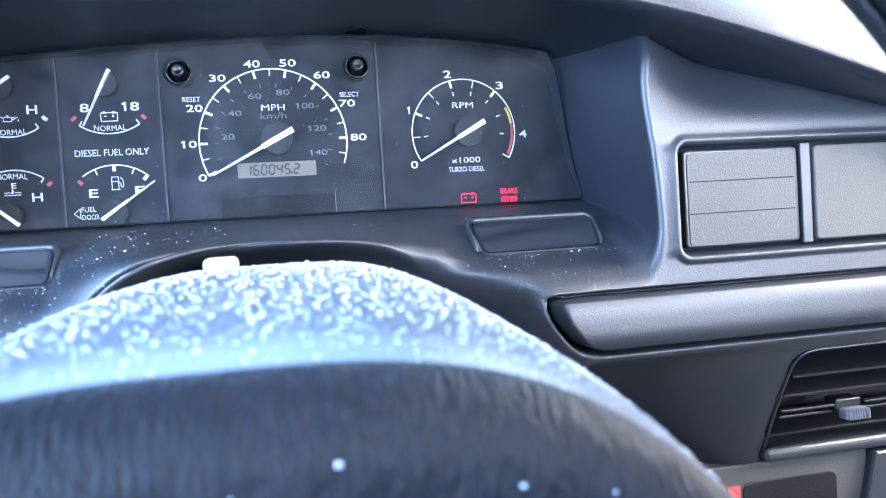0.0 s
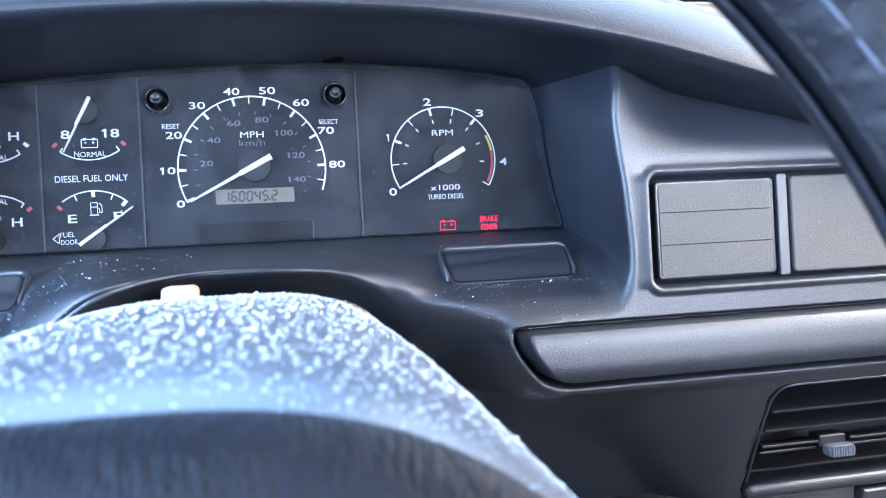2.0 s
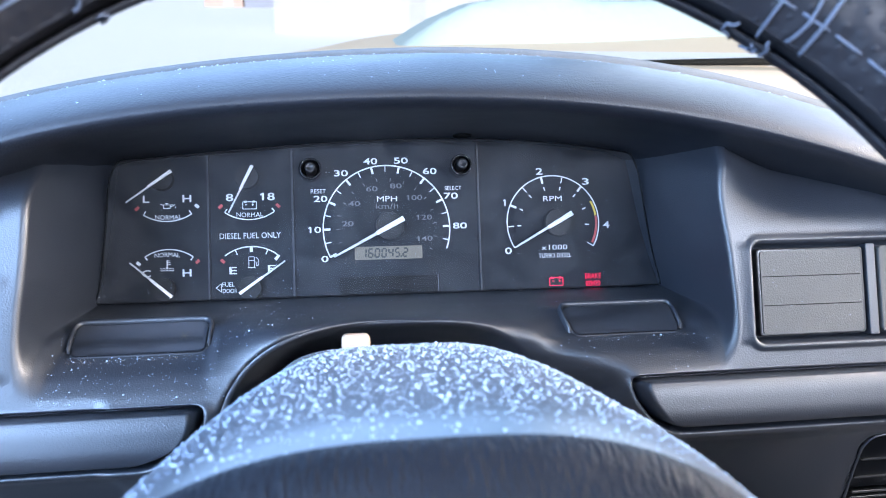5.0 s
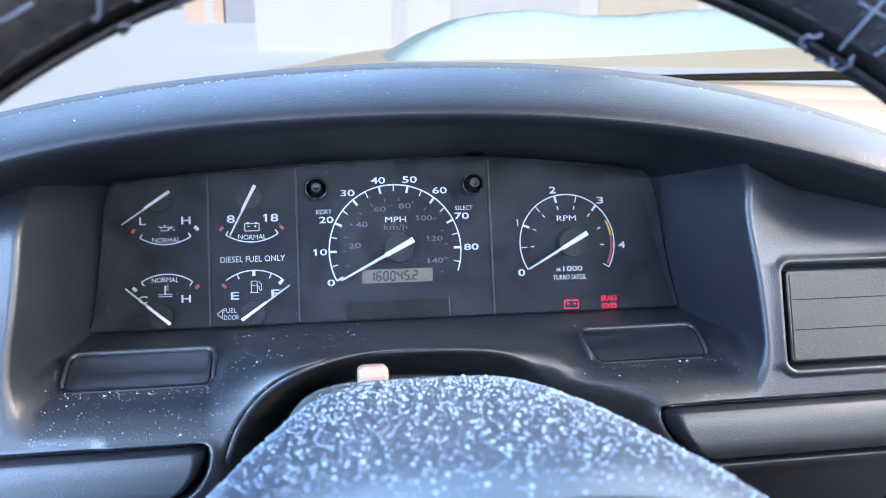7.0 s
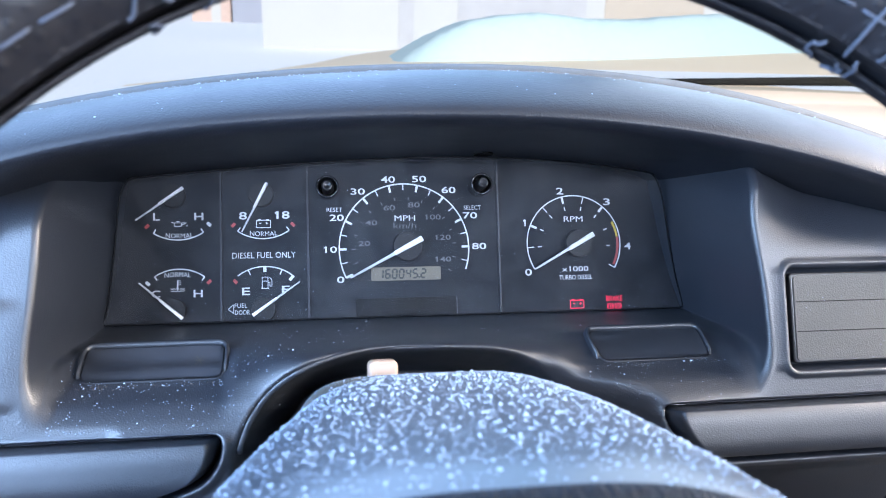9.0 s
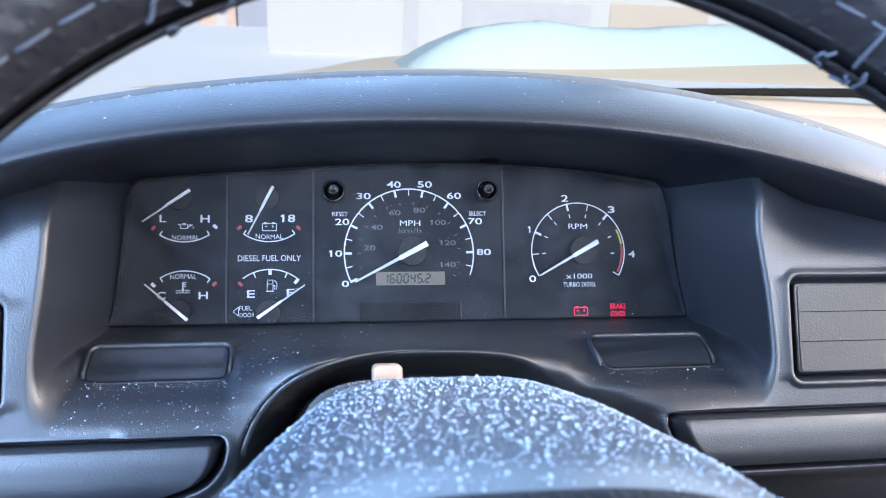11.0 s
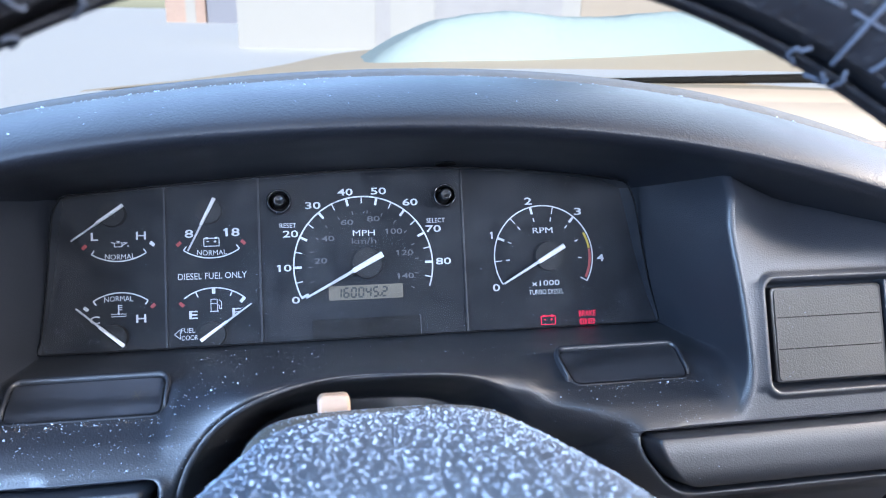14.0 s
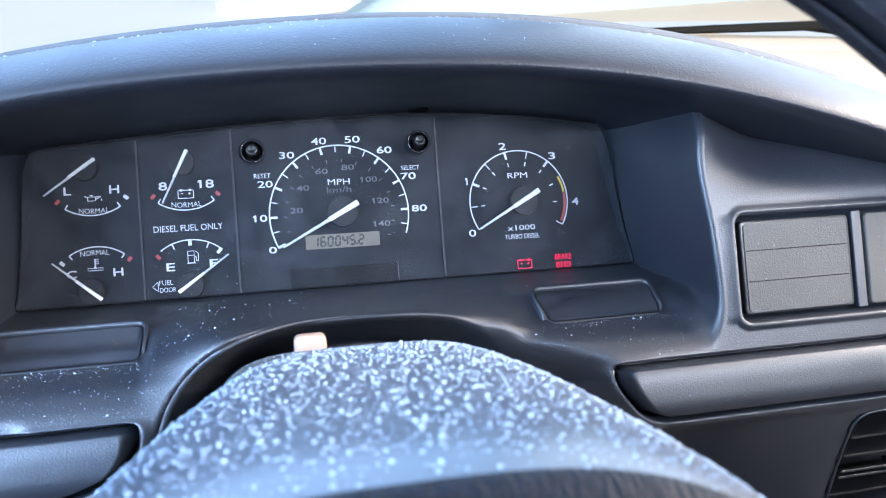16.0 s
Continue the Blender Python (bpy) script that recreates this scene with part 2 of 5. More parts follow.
def round_polygon(pts, r, n=6):
    """A polygon with its corners rounded, the same way round."""
    out, k = [], len(pts)
    for i in range(k):
        p, a, b = Vector(pts[i]), Vector(pts[i - 1]), Vector(pts[(i + 1) % k])
        da, db = (a - p).normalized(), (b - p).normalized()
        s = min(r, (a - p).length * 0.45, (b - p).length * 0.45)
        p0, p1 = p + da * s, p + db * s
        for j in range(n + 1):
            t = j / n
            out.append(tuple((1 - t) ** 2 * p0 + 2 * t * (1 - t) * p + t * t * p1))
    return out


def tube(path, radius, sides=8, closed=False):
    """A round bar along a line of points."""
    pts = [Vector(p) for p in path]
    n = len(pts)
    rows = []
    for i, p in enumerate(pts):
        d = (pts[(i + 1) % n] - pts[i - 1]) if closed else (pts[min(i + 1, n - 1)] - pts[max(i - 1, 0)])
        q = d.normalized().to_track_quat("Z", "Y")
        r = radius(i / max(1, n - 1)) if callable(radius) else radius
        rows.append([p + q @ Vector((r * math.cos(a), r * math.sin(a), 0)) for a in (2 * math.pi * j / sides for j in range(sides))])
    if closed:
        rows.append(rows[0])
    me = grid(np.array(rows), close_u=True)
    if not closed:
        bm = bmesh.new()
        bm.from_mesh(me)
        bmesh.ops.holes_fill(bm, edges=[e for e in bm.edges if e.is_boundary])
        for f in bm.faces:
            f.smooth = True
        bm.to_mesh(me)
        bm.free()
    return me


def smooth(a, b, v):
    t = np.clip((v - a) / (b - a), 0, 1)
    return t * t * (3 - 2 * t)


def sd_box(x, z, x0, x1, z0, z1, r):
    """Distance to a rounded rectangle, negative inside."""
    dx, dz = np.abs(x - (x0 + x1) / 2) - (x1 - x0) / 2 + r, np.abs(z - (z0 + z1) / 2) - (z1 - z0) / 2 + r
    return np.hypot(np.maximum(dx, 0), np.maximum(dz, 0)) + np.minimum(np.maximum(dx, dz), 0) - r


def sd_poly(x, z, pts):
    """Distance to a polygon, negative inside."""
    d = np.full(x.shape, 1e9)
    inside = np.zeros(x.shape, bool)
    k = len(pts)
    for i in range(k):
        (ax, az), (bx, bz) = pts[i], pts[(i + 1) % k]
        ex, ez = bx - ax, bz - az
        t = np.clip(((x - ax) * ex + (z - az) * ez) / (ex * ex + ez * ez), 0, 1)
        d = np.minimum(d, np.hypot(x - ax - t * ex, z - az - t * ez))
        with np.errstate(divide="ignore", invalid="ignore"):
            cross = ((az > z) != (bz > z)) & (x < ex * (z - az) / (ez if ez else 1e-12) + ax)
        inside ^= cross
    return np.where(inside, -d, d)


def curve(xs, zs, degree=5):
    """A smooth curve near the knots."""
    c = np.polyfit(np.array(xs), np.array(zs), degree)
    return lambda v: np.polyval(c, v)


# ---- shape of the dashboard, in its own leaning frame ----
lip_z = curve((-0.36, -0.3223, -0.2933, -0.2634, -0.2328, -0.2014, -0.1694, -0.1365, -0.0742, -0.0335, 0.0023, 0.039, 0.0764, 0.1146, 0.1535, 0.193, 0.2171, 0.26, 0.32),
              (1.3895, 1.4040, 1.4140, 1.4208, 1.4260, 1.4299, 1.4324, 1.4345, 1.4366, 1.4366, 1.4355, 1.4330, 1.4290, 1.4240, 1.4160, 1.4058, 1.3990, 1.386, 1.366), 5)
crest_z = curve((-0.40, -0.351, -0.298, -0.2587, -0.2186, -0.1775, -0.1355, -0.0557, -0.0036, 0.0423, 0.0892, 0.137, 0.1858, 0.2353, 0.2857, 0.3165, 0.36), (1.446, 1.4603, 1.4740, 1.4828, 1.4891, 1.4938, 1.4973, 1.5003, 1.5007, 1.4997, 1.4948, 1.4876, 1.4786, 1.4652, 1.4498, 1.4407, 1.427), 5)
ridge_z = curve((-0.42, -0.3623, -0.3093, -0.2673, -0.2243, -0.1803, -0.1352, -0.0496, 0.0063, 0.0555, 0.1059, 0.1572, 0.2095, 0.2627, 0.3167, 0.3494, 0.39), (1.4585, 1.4752, 1.4900, 1.4993, 1.5057, 1.5108, 1.5146, 1.5180, 1.5176, 1.5161, 1.5127, 1.5067, 1.4966, 1.4821, 1.4627, 1.4499, 1.432), 5)
face_top = curve((-0.31, -0.281, -0.22, -0.155, -0.06, 0.0, 0.073, 0.135, 0.17), (1.418, 1.423, 1.427, 1.431, 1.436, 1.436, 1.431, 1.422, 1.414), 3)
ARCH_X = (-0.199, -0.195, -0.1918, -0.1862, -0.1778, -0.1677, -0.1557, -0.1366, -0.1191, -0.1013, -0.0725, -0.0469, -0.030, -0.0125, 0.0040, 0.0165, 0.0210, 0.0240)
ARCH_Z = (1.10, 1.238, 1.2500, 1.2600, 1.2719, 1.2802, 1.2867, 1.2925, 1.2953, 1.2963, 1.2964, 1.2945, 1.2922, 1.2875, 1.2765, 1.2590, 1.2386, 1.10)


def eased(xs, zs, n=160):
    """The line through the knots with its corners rounded off."""
    s = np.concatenate([[0], np.cumsum(np.hypot(np.diff(xs), np.diff(zs)))])
    q = np.linspace(0, s[-1], n)
    w = np.exp(-0.5 * (np.arange(-12, 13) / 5.0) ** 2)
    out = []
    for v in (xs, zs):
        f = np.interp(q, s, v)
        g = np.convolve(np.pad(f, 12, mode="reflect", reflect_type="odd"), w / w.sum(), mode="valid")
        out.append(g)
    return out


ARCH_X, ARCH_Z = eased(ARCH_X, ARCH_Z)
TRAY = ((0.104, 1.2165), (0.60, 1.2165), (0.60, 1.2520), (0.0760, 1.2520), (0.0785, 1.2385), (0.090, 1.2220))
DRAWER = ((-0.60, 1.2135), (-0.236, 1.2145), (-0.212, 1.2235), (-0.2040, 1.2350), (-0.2025, 1.2485), (-0.60, 1.2485))
VENT = ((0.2575, 1.109), (0.46, 1.109), (0.46, 1.2015), (0.2505, 1.2015))


def shelf(z):
    """The rounded shelf below the dials: how far back it lies at height z."""
    return np.interp(z, (1.246, 1.252, 1.258, 1.268, 1.280, 1.290, 1.297, 1.303, 1.312, 1.315), (-0.136, -0.134, -0.1305, -0.124, -0.111, -0.094, -0.072, -0.044, -0.004, 0.012))


def pod_shelf(z):
    """The shelf where a pod is let into it."""
    return np.interp(z, (1.246, 1.252, 1.258, 1.268, 1.276, 1.2800, 1.2815, 1.2985, 1.3005, 1.303, 1.312, 1.315), (-0.136, -0.134, -0.1305, -0.121, -0.107, -0.1015, -0.0955, -0.0735, -0.071, -0.044, -0.004, 0.012))


def hump_shelf(z):
    """The shelf where it arches over the steering column."""
    return np.interp(z, (1.285, 1.292, 1.296, 1.300, 1.306, 1.312, 1.315), (-0.137, -0.133, -0.124, -0.100, -0.055, -0.004, 0.012))


CAVITY_Z = (1.250, 1.262, 1.280, 1.300, 1.313, 1.334, 1.357, 1.3775, 1.397, 1.413, 1.430)
FRONT_L = (-0.3060, -0.3100, -0.3120, -0.3110, -0.3095, -0.3070, -0.3050, -0.3045, -0.3060, -0.3090, -0.3120)
FRONT_R = (0.1440, 0.1480, 0.1520, 0.1515, 0.1507, 0.1493, 0.1462, 0.1440, 0.1470, 0.1520, 0.1600)
BACK_L = (-0.2930, -0.2970, -0.3010, -0.3060, -0.3045, -0.3000, -0.2960, -0.2930, -0.2905, -0.2880, -0.2840)
BACK_R = (0.1340, 0.1390, 0.1470, 0.1560, 0.1565, 0.1480, 0.1420, 0.1375, 0.1340, 0.1300, 0.1250)
DROP = ((-0.060, 1.2950), (-0.028, 1.2945), (-0.006, 1.2900), (0.010, 1.2850), (0.0320, 1.2765), (0.0520, 1.2680), (0.0715, 1.2590), (0.0790, 1.2480), (0.0800, 1.2340), (0.086, 1.2160), (0.086, 1.00), (-0.060, 1.00))


def eased_table(knots, values):
    """A smooth curve through the knots of a table, as a function of the height."""
    q = np.arange(1.23, 1.4502, 0.001)
    f = np.interp(q, knots, values)
    w = np.exp(-0.5 * (np.arange(-24, 25) / 8.0) ** 2)
    f = np.convolve(np.pad(f, 24, mode="edge"), w / w.sum(), mode="valid")
    return lambda z: np.interp(z, q, f)


front_l, front_r, back_l, back_r = (eased_table(CAVITY_Z, v) for v in (FRONT_L, FRONT_R, BACK_L, BACK_R))


def panel_y(x, z):
    """The upright front on both sides of the dials, which leans back under the cowl."""
    left = 0.040 * smooth(1.355, 1.425, z) * np.maximum(smooth(-0.300, -0.35, x), smooth(-0.265, -0.300, x) * smooth(1.365, 1.412, z))
    side = smooth(0.138, 0.215, x)
    return -0.132 + left + 0.044 * (smooth(1.350, 1.415, z) * side + 0.35 * smooth(1.392, 1.425, z) * smooth(0.10, 0.14, x) * (1 - side))


def floor_y(x, z):
    """The back of the dial cavity: the shelf below and the space behind the dial plates above."""
    hump = smooth(-0.215, -0.150, x) * (1 - smooth(-0.075, 0.050, x + (1.296 - z) * 0.4))
    return np.minimum((1 - hump) * shelf(z) + hump * hump_shelf(z), 0.012)


def corner(p, c, q, r, n):
    """n points that round the corner c between p and q."""
    a, b = p - c, q - c
    la, lb = np.linalg.norm(a), np.linalg.norm(b)
    a, b = c + a * min(r, 0.45 * la) / max(la, 1e-9), c + b * min(r, 0.45 * lb) / max(lb, 1e-9)
    t = np.linspace(0, 1, n)[:, None]
    return (1 - t) ** 2 * a + 2 * t * (1 - t) * c + t * t * b


SIDE_L = np.unique(np.concatenate([np.arange(-0.52, -0.36, 0.008), np.arange(-0.36, -0.3225, 0.002)]).round(5))
SIDE_R = np.unique(np.concatenate([np.arange(0.1615, 0.185, 0.001), np.arange(0.185, 0.36, 0.002), np.arange(0.36, 0.60, 0.006)]).round(5))


def panel_row(z):
    """One level of the moulded front: across the panel, round the rim into the cavity, along its back and out again."""
    fl, fr, bl, br = (float(f(z)) for f in (front_l, front_r, back_l, back_r))
    mid = np.linspace(0, 1, 236)
    yl, yr = float(floor_y(np.array(bl), np.array(z))), float(floor_y(np.array(br), np.array(z)))
    pl, pr = (float(panel_y(np.array(v), np.array(z))) for v in (fl, fr))
    A, B, C, D = np.array((fl, pl)), np.array((bl, max(yl, pl))), np.array((br, max(yr, pr))), np.array((fr, pr))
    c1, c4 = corner(A - (0.05, 0), A, B, 0.0048, 12), corner(D + (0.05, 0), D, C, 0.0048, 12)[::-1]
    soft_r = 0.004 + 0.022 * float(smooth(1.312, 1.285, np.array(z)))
    c2, c3 = corner(A, B, B + (0.09, 0), soft_r, 12), corner(D, C, C - (0.09, 0), soft_r, 12)[::-1]
    w1, w2 = (a[-1] + (b[0] - a[-1]) * np.linspace(0, 1, 14)[1:-1, None] for a, b in ((c1, c2), (c3, c4)))
    mx = c2[-1, 0] + (c3[0, 0] - c2[-1, 0]) * mid[1:-1]
    my = np.maximum(floor_y(mx, np.full_like(mx, z)), panel_y(mx, np.full_like(mx, z)) - 0.004)
    blend = np.minimum(smooth(0, 0.012, mx - c2[-1, 0]), smooth(0, 0.012, c3[0, 0] - mx))
    my = blend * my + (1 - blend) * np.where(mx < 0, c2[-1, 1], c3[0, 1])
    x = np.concatenate([SIDE_L, c1[:, 0], w1[:, 0], c2[:, 0], mx, c3[:, 0], w2[:, 0], c4[:, 0], SIDE_R])
    y = np.concatenate([panel_y(SIDE_L, np.full_like(SIDE_L, z)), c1[:, 1], w1[:, 1], c2[:, 1], my, c3[:, 1], w2[:, 1], c4[:, 1], panel_y(SIDE_R, np.full_like(SIDE_R, z))])
    return x, y


def recess_y(x, z):
    """What is let into the moulded front at (x, z), or stands out of it."""
    y = (0.068 + 0.105 * (1 - smooth(0.12, 0.248, x))) * np.clip((1.2105 - z) / 0.1, 0, 1.6) ** 0.85 * smooth(1.2150, 1.203, z)
    pod = np.maximum(smooth(-0.303, -0.297, x) * (1 - smooth(-0.2065, -0.196, x)), smooth(0.010, 0.0405, x) * (1 - smooth(0.1300, 0.142, x)))
    y = y + pod * np.interp(z, EVEN_Z, POD_STEP)
    # opening round the steering column, and the fold beside it that falls away
    gap = -sd_poly(x, z, list(zip(ARCH_X[::4], ARCH_Z[::4])) + [(ARCH_X[-1], ARCH_Z[-1])])
    fold = -sd_poly(x, z, round_polygon(DROP, 0.02, 5))
    y = y + 0.105 * (1 - (1 - smooth(-0.004, 0.024, gap)) * (1 - 0.81 * smooth(-0.006, 0.055, fold) * smooth(-0.045, 0.015, x)))
    # recesses of the switch panel, the drawers and the vents, with a raised bead round the switch panel
    d = sd_box(x, z, 0.1655, 0.60, 1.2715, 1.3395, 0.006)
    y = y + 0.011 * smooth(0.001, -0.003, d) - 0.003 * smooth(0.0065, 0.003, d) * smooth(-0.001, 0.002, d)
    for outline in (TRAY, DRAWER):
        d = sd_poly(x, z, round_polygon(outline, 0.006, 3))
        y = y + 0.016 * smooth(0.0018, -0.0012, d) - 0.003 * smooth(0.009, 0.003, d) * smooth(0.0, 0.0025, d) * smooth(1.2525, 1.244, z)
    d = sd_poly(x, z, round_polygon(VENT, 0.010, 4))
    y = y + 0.045 * smooth(0.001, -0.003, d)
    d = sd_box(x, z, -0.50, -0.327, 1.268, 1.331, 0.008)
    return y + 0.02 * smooth(0.001, -0.003, d) - 0.002 * smooth(0.006, 0.002, d) * smooth(-0.001, 0.002, d)


def softened(values, sigma):
    """Values on an even grid with their edges rounded off, down the columns."""
    r = int(3 * sigma) + 1
    w = np.exp(-0.5 * (np.arange(-r, r + 1) / sigma) ** 2)
    p = np.pad(values, [(r, r)] + [(0, 0)] * (values.ndim - 1), mode="edge")
    return sum(w[k] / w.sum() * p[k:k + values.shape[0]] for k in range(2 * r + 1))


EVEN_Z = np.arange(1.03, 1.445, 0.001)
POD_STEP = softened(pod_shelf(EVEN_Z) - shelf(EVEN_Z), 1.6)
ROWS = [panel_row(float(v)) for v in EVEN_Z]
EVEN_ROW_X, EVEN_ROW_Y = softened(np.array([r[0] for r in ROWS]), 2.2), softened(np.array([r[1] for r in ROWS]), 2.6)


def level(table, z):
    """The row of a table at height z, between its even steps."""
    v = min(max((z - EVEN_Z[0]) / 0.001, 0), len(EVEN_Z) - 1.001)
    j = int(v)
    return table[j] * (1 - (v - j)) + table[j + 1] * (v - j)


def even_y(x, z):
    return np.array([np.interp(a, level(EVEN_ROW_X, c), level(EVEN_ROW_Y, c)) for a, c in zip(np.ravel(x), np.ravel(z))]).reshape(np.shape(x))


def bezel_y(x, z):
    """How far back the moulded front of the dashboard lies at (x, z)."""
    return even_y(x, z) + recess_y(x, z)


zs = np.unique(np.concatenate([np.arange(1.04, 1.11, 0.004), np.arange(1.11, 1.245, 0.0013), np.arange(1.245, 1.317, 0.0006), np.arange(1.317, 1.44, 0.002)]).round(5))
GX, GZ = np.array([level(EVEN_ROW_X, v) for v in zs]), np.repeat(zs[:, None], len(ROWS[0][0]), axis=1)
GY = np.array([level(EVEN_ROW_Y, v) for v in zs]) + recess_y(GX, GZ)

dashboard = thing("dashboard", (0.05, 0.1, 1.04), DASH, "charcoal moulded plastic truck dashboard with a hooded instrument cowl", "dashboard")
part("front_panel", grid(np.stack([GX, GY, GZ], -1)), m_dash, dashboard)

rim = [(x, z) for x, z in zip(ARCH_X, ARCH_Z) if z > 1.236 and x < -0.06]
part("column_flange", tube([(x, float(bezel_y(np.array([x]), np.array([z]))[0]) - 0.0006, z) for x, z in rim], lambda t: 0.0026 * (1 - 0.9 * t ** 1.3), 8), m_dash, dashboard)

# hood over the dials: underside, lip, rounded front and top
bx = np.linspace(-0.56, 1.05, 164)


def along(c, lo, hi):
    """The curve, straight on past its ends."""
    return c(np.clip(bx, lo, hi)) + np.where(bx > hi, (bx - hi) * (c(hi) - c(hi - 0.01)) / 0.01, 0) + np.where(bx < lo, (bx - lo) * (c(lo + 0.01) - c(lo)) / 0.01, 0)


zl, zc, zr = along(lip_z, -0.35, 0.31), along(crest_z, -0.39, 0.35) - 0.0150, along(ridge_z, -0.41, 0.38) - 0.0165
zt = face_top(np.clip(bx, -0.30, 0.14))
out = np.maximum(smooth(0.11, 0.17, bx), smooth(-0.28, -0.33, bx))
zt = (1 - out) * zt + out * (zl - 0.013)
h = zc - zl


def cowl_front(a):
    """How far back, and how far up from lip to crest, the rounded front of the cowl lies; a runs from 0 to 1."""
    return -0.1660 + 0.0800 * a, -0.04 + 0.998 * (0.55 * (1.70 * a - 0.70 * a * a) + 0.45 * np.sqrt(2 * a - a * a))


rows = [np.stack([bx, np.full_like(bx, y), z], -1) for y, z in ((0.03, zt + 0.004), (-0.01, zt + 0.003), (-0.06, 0.7 * zt + 0.3 * zl + 0.002), (-0.12, 0.3 * zt + 0.7 * zl - 0.0025), (-0.146, zl - 0.0060),
                                                                     (-0.1540, zl - 0.0062), (-0.1600, zl - 0.0056), (-0.1640, zl - 0.0044), (-0.1656, zl - 0.0032))]
for a in np.linspace(0, 1, 22) ** 1.6:
    y, k = cowl_front(a)
    rows.append(np.stack([bx, np.full_like(bx, y), zl + k * h], -1))
rows += [np.stack([bx, np.full_like(bx, y), z], -1) for y, z in ((-0.0825, zc - 0.0021), (-0.0800, zc - 0.0045), (-0.0790, zc - 0.010))]
part("cowl", grid(np.array(rows)), m_cowl, dashboard, "smooth charcoal cowl over the dials")
rows = []
for y, z in ((-0.0795, zc - 0.010), (-0.0780, zc - 0.0005), (-0.0750, zc + 0.40 * (zr - zc)), (-0.066, zc + 0.75 * (zr - zc)), (-0.052, zr - 0.0010), (-0.030, zr + 0.0015), (0.0, zr + 0.0010), (0.035, zr - 0.005), (0.06, zr - 0.020), (0.07, zr - 0.05)):
    rows.append(np.stack([bx, np.full_like(bx, y), z], -1))
part("top_pad", grid(np.array(rows)), m_pad, dashboard, "grained grey top pad")

# pods below the dials: a smoked lens in a raised frame, leaning back
def pod_point(x, z, lift):
    """A point of the pod's leaning front, lifted off it."""
    return (x, -0.0785 + (z - 1.2985) * 1.333 - 0.6 * lift, z + 0.8 * lift)


def outset(pts, d):
    """The outline, moved out by d."""
    out, k = [], len(pts)
    for i in range(k):
        p, a, c = Vector(pts[i]), Vector(pts[i - 1]), Vector(pts[(i + 1) % k])
        t = ((p - a).normalized() + (c - p).normalized()).normalized()
        out.append((p.x + t.y * d, p.y - t.x * d))
    return out


for lens_shape in (((-0.2915, 1.2808), (-0.2068, 1.2808), (-0.2078, 1.3000), (-0.2945, 1.3000)), ((0.0470, 1.2808), (0.1250, 1.2808), (0.1285, 1.3000), (0.0450, 1.3000))):
    ring = round_polygon(lens_shape, 0.0045, 5)
    bm = bmesh.new()
    bm.faces.new([bm.verts.new(pod_point(x, z, -0.0005)) for x, z in outset(ring, -0.0003)])
    bmesh.ops.solidify(bm, geom=bm.faces[:], thickness=0.002)
    pod = part("pod_lens", bm, m_pod, dashboard, "dark smoked blank pod lens")
    rows = []
    for d, lift in ((0.0055, -0.016), (0.0042, -0.006), (0.0034, 0.0000), (0.0027, 0.0011), (0.0019, 0.0013), (0.0012, 0.0009), (0.0007, -0.0002), (0.0006, -0.0030)):
        loop = outset(ring, d)
        rows.append([pod_point(x, z, lift - (0.005 if z < 1.2835 and d > 0.001 else 0.0)) for x, z in loop])
    part("pod_rim", grid(np.array(rows), close_u=True), m_dash, pod)

# drawers that bulge out of their recesses
def shrunk(pts, s):
    """The outline, moved in by s on all sides."""
    x0, x1, z0, z1 = min(p[0] for p in pts), max(p[0] for p in pts), min(p[1] for p in pts), max(p[1] for p in pts)
    return [(x0 + s + (x - x0) * (x1 - x0 - 2 * s) / (x1 - x0), z0 + s + (z - z0) * (z1 - z0 - 2 * s) / (z1 - z0)) for x, z in pts]


def drawer_front(outline, side):
    """A barrel-shaped drawer front that ends in a slanted, rounded edge."""
    pts = round_polygon(shrunk(outline, 0.0012), 0.006, 5)
    lo, hi = min(p[1] for p in pts), max(p[1] for p in pts)
    rows = []
    for s in np.linspace(-1, 1, 41):
        z = (lo + hi) / 2 + (hi - lo) / 2 * math.sin(s * math.pi / 2)
        cuts = []
        for (ax, az), (bx_, bz) in zip(pts, pts[1:] + pts[:1]):
            if min(az, bz) - 1e-9 <= z <= max(az, bz) + 1e-9 and abs(bz - az) > 1e-9:
                cuts.append(ax + (bx_ - ax) * (z - az) / (bz - az))
        end = min(cuts) if side > 0 else max(cuts)
        u = (z - (lo + hi) / 2) / ((hi - lo) / 2)
        d = np.concatenate([np.linspace(0, 0.012, 14), np.linspace(0.014, 0.05, 12), np.linspace(0.06, abs(0.60 * side - end), 20)])
        y = -0.1465 + (0.0030 if u > 0 else 0.0060) * abs(u) ** 3.2 + 0.020 * np.clip((abs(u) - 0.90) / 0.10, 0, 1) ** 2 + 0.022 * np.clip(1 - d / 0.006, 0, 1) ** 2.5
        rows.append(np.stack([end + side * d, y, np.full_like(d, z)], -1))
    return grid(np.array(rows), flip=side < 0)


part("drawer", drawer_front(TRAY, 1), m_dash, dashboard, "long charcoal pull-out drawer front")
part("drawer", drawer_front(DRAWER, -1), m_dash, dashboard, "long charcoal pull-out drawer front")

# switch panel with two blank covers and a rib between them
blank = part("blank_cover", outline_slab(rounded(0.170, 0.2505, 1.2752, 1.336, 0.003), -0.1305, -0.115, 0.001), m_button, dashboard, "grey blank switch cover in a dark frame")
part("inset", outline_slab(rounded(0.1722, 0.2478, 1.2768, 1.3342, 0.0025), -0.1313, -0.1300), m_blank, blank)
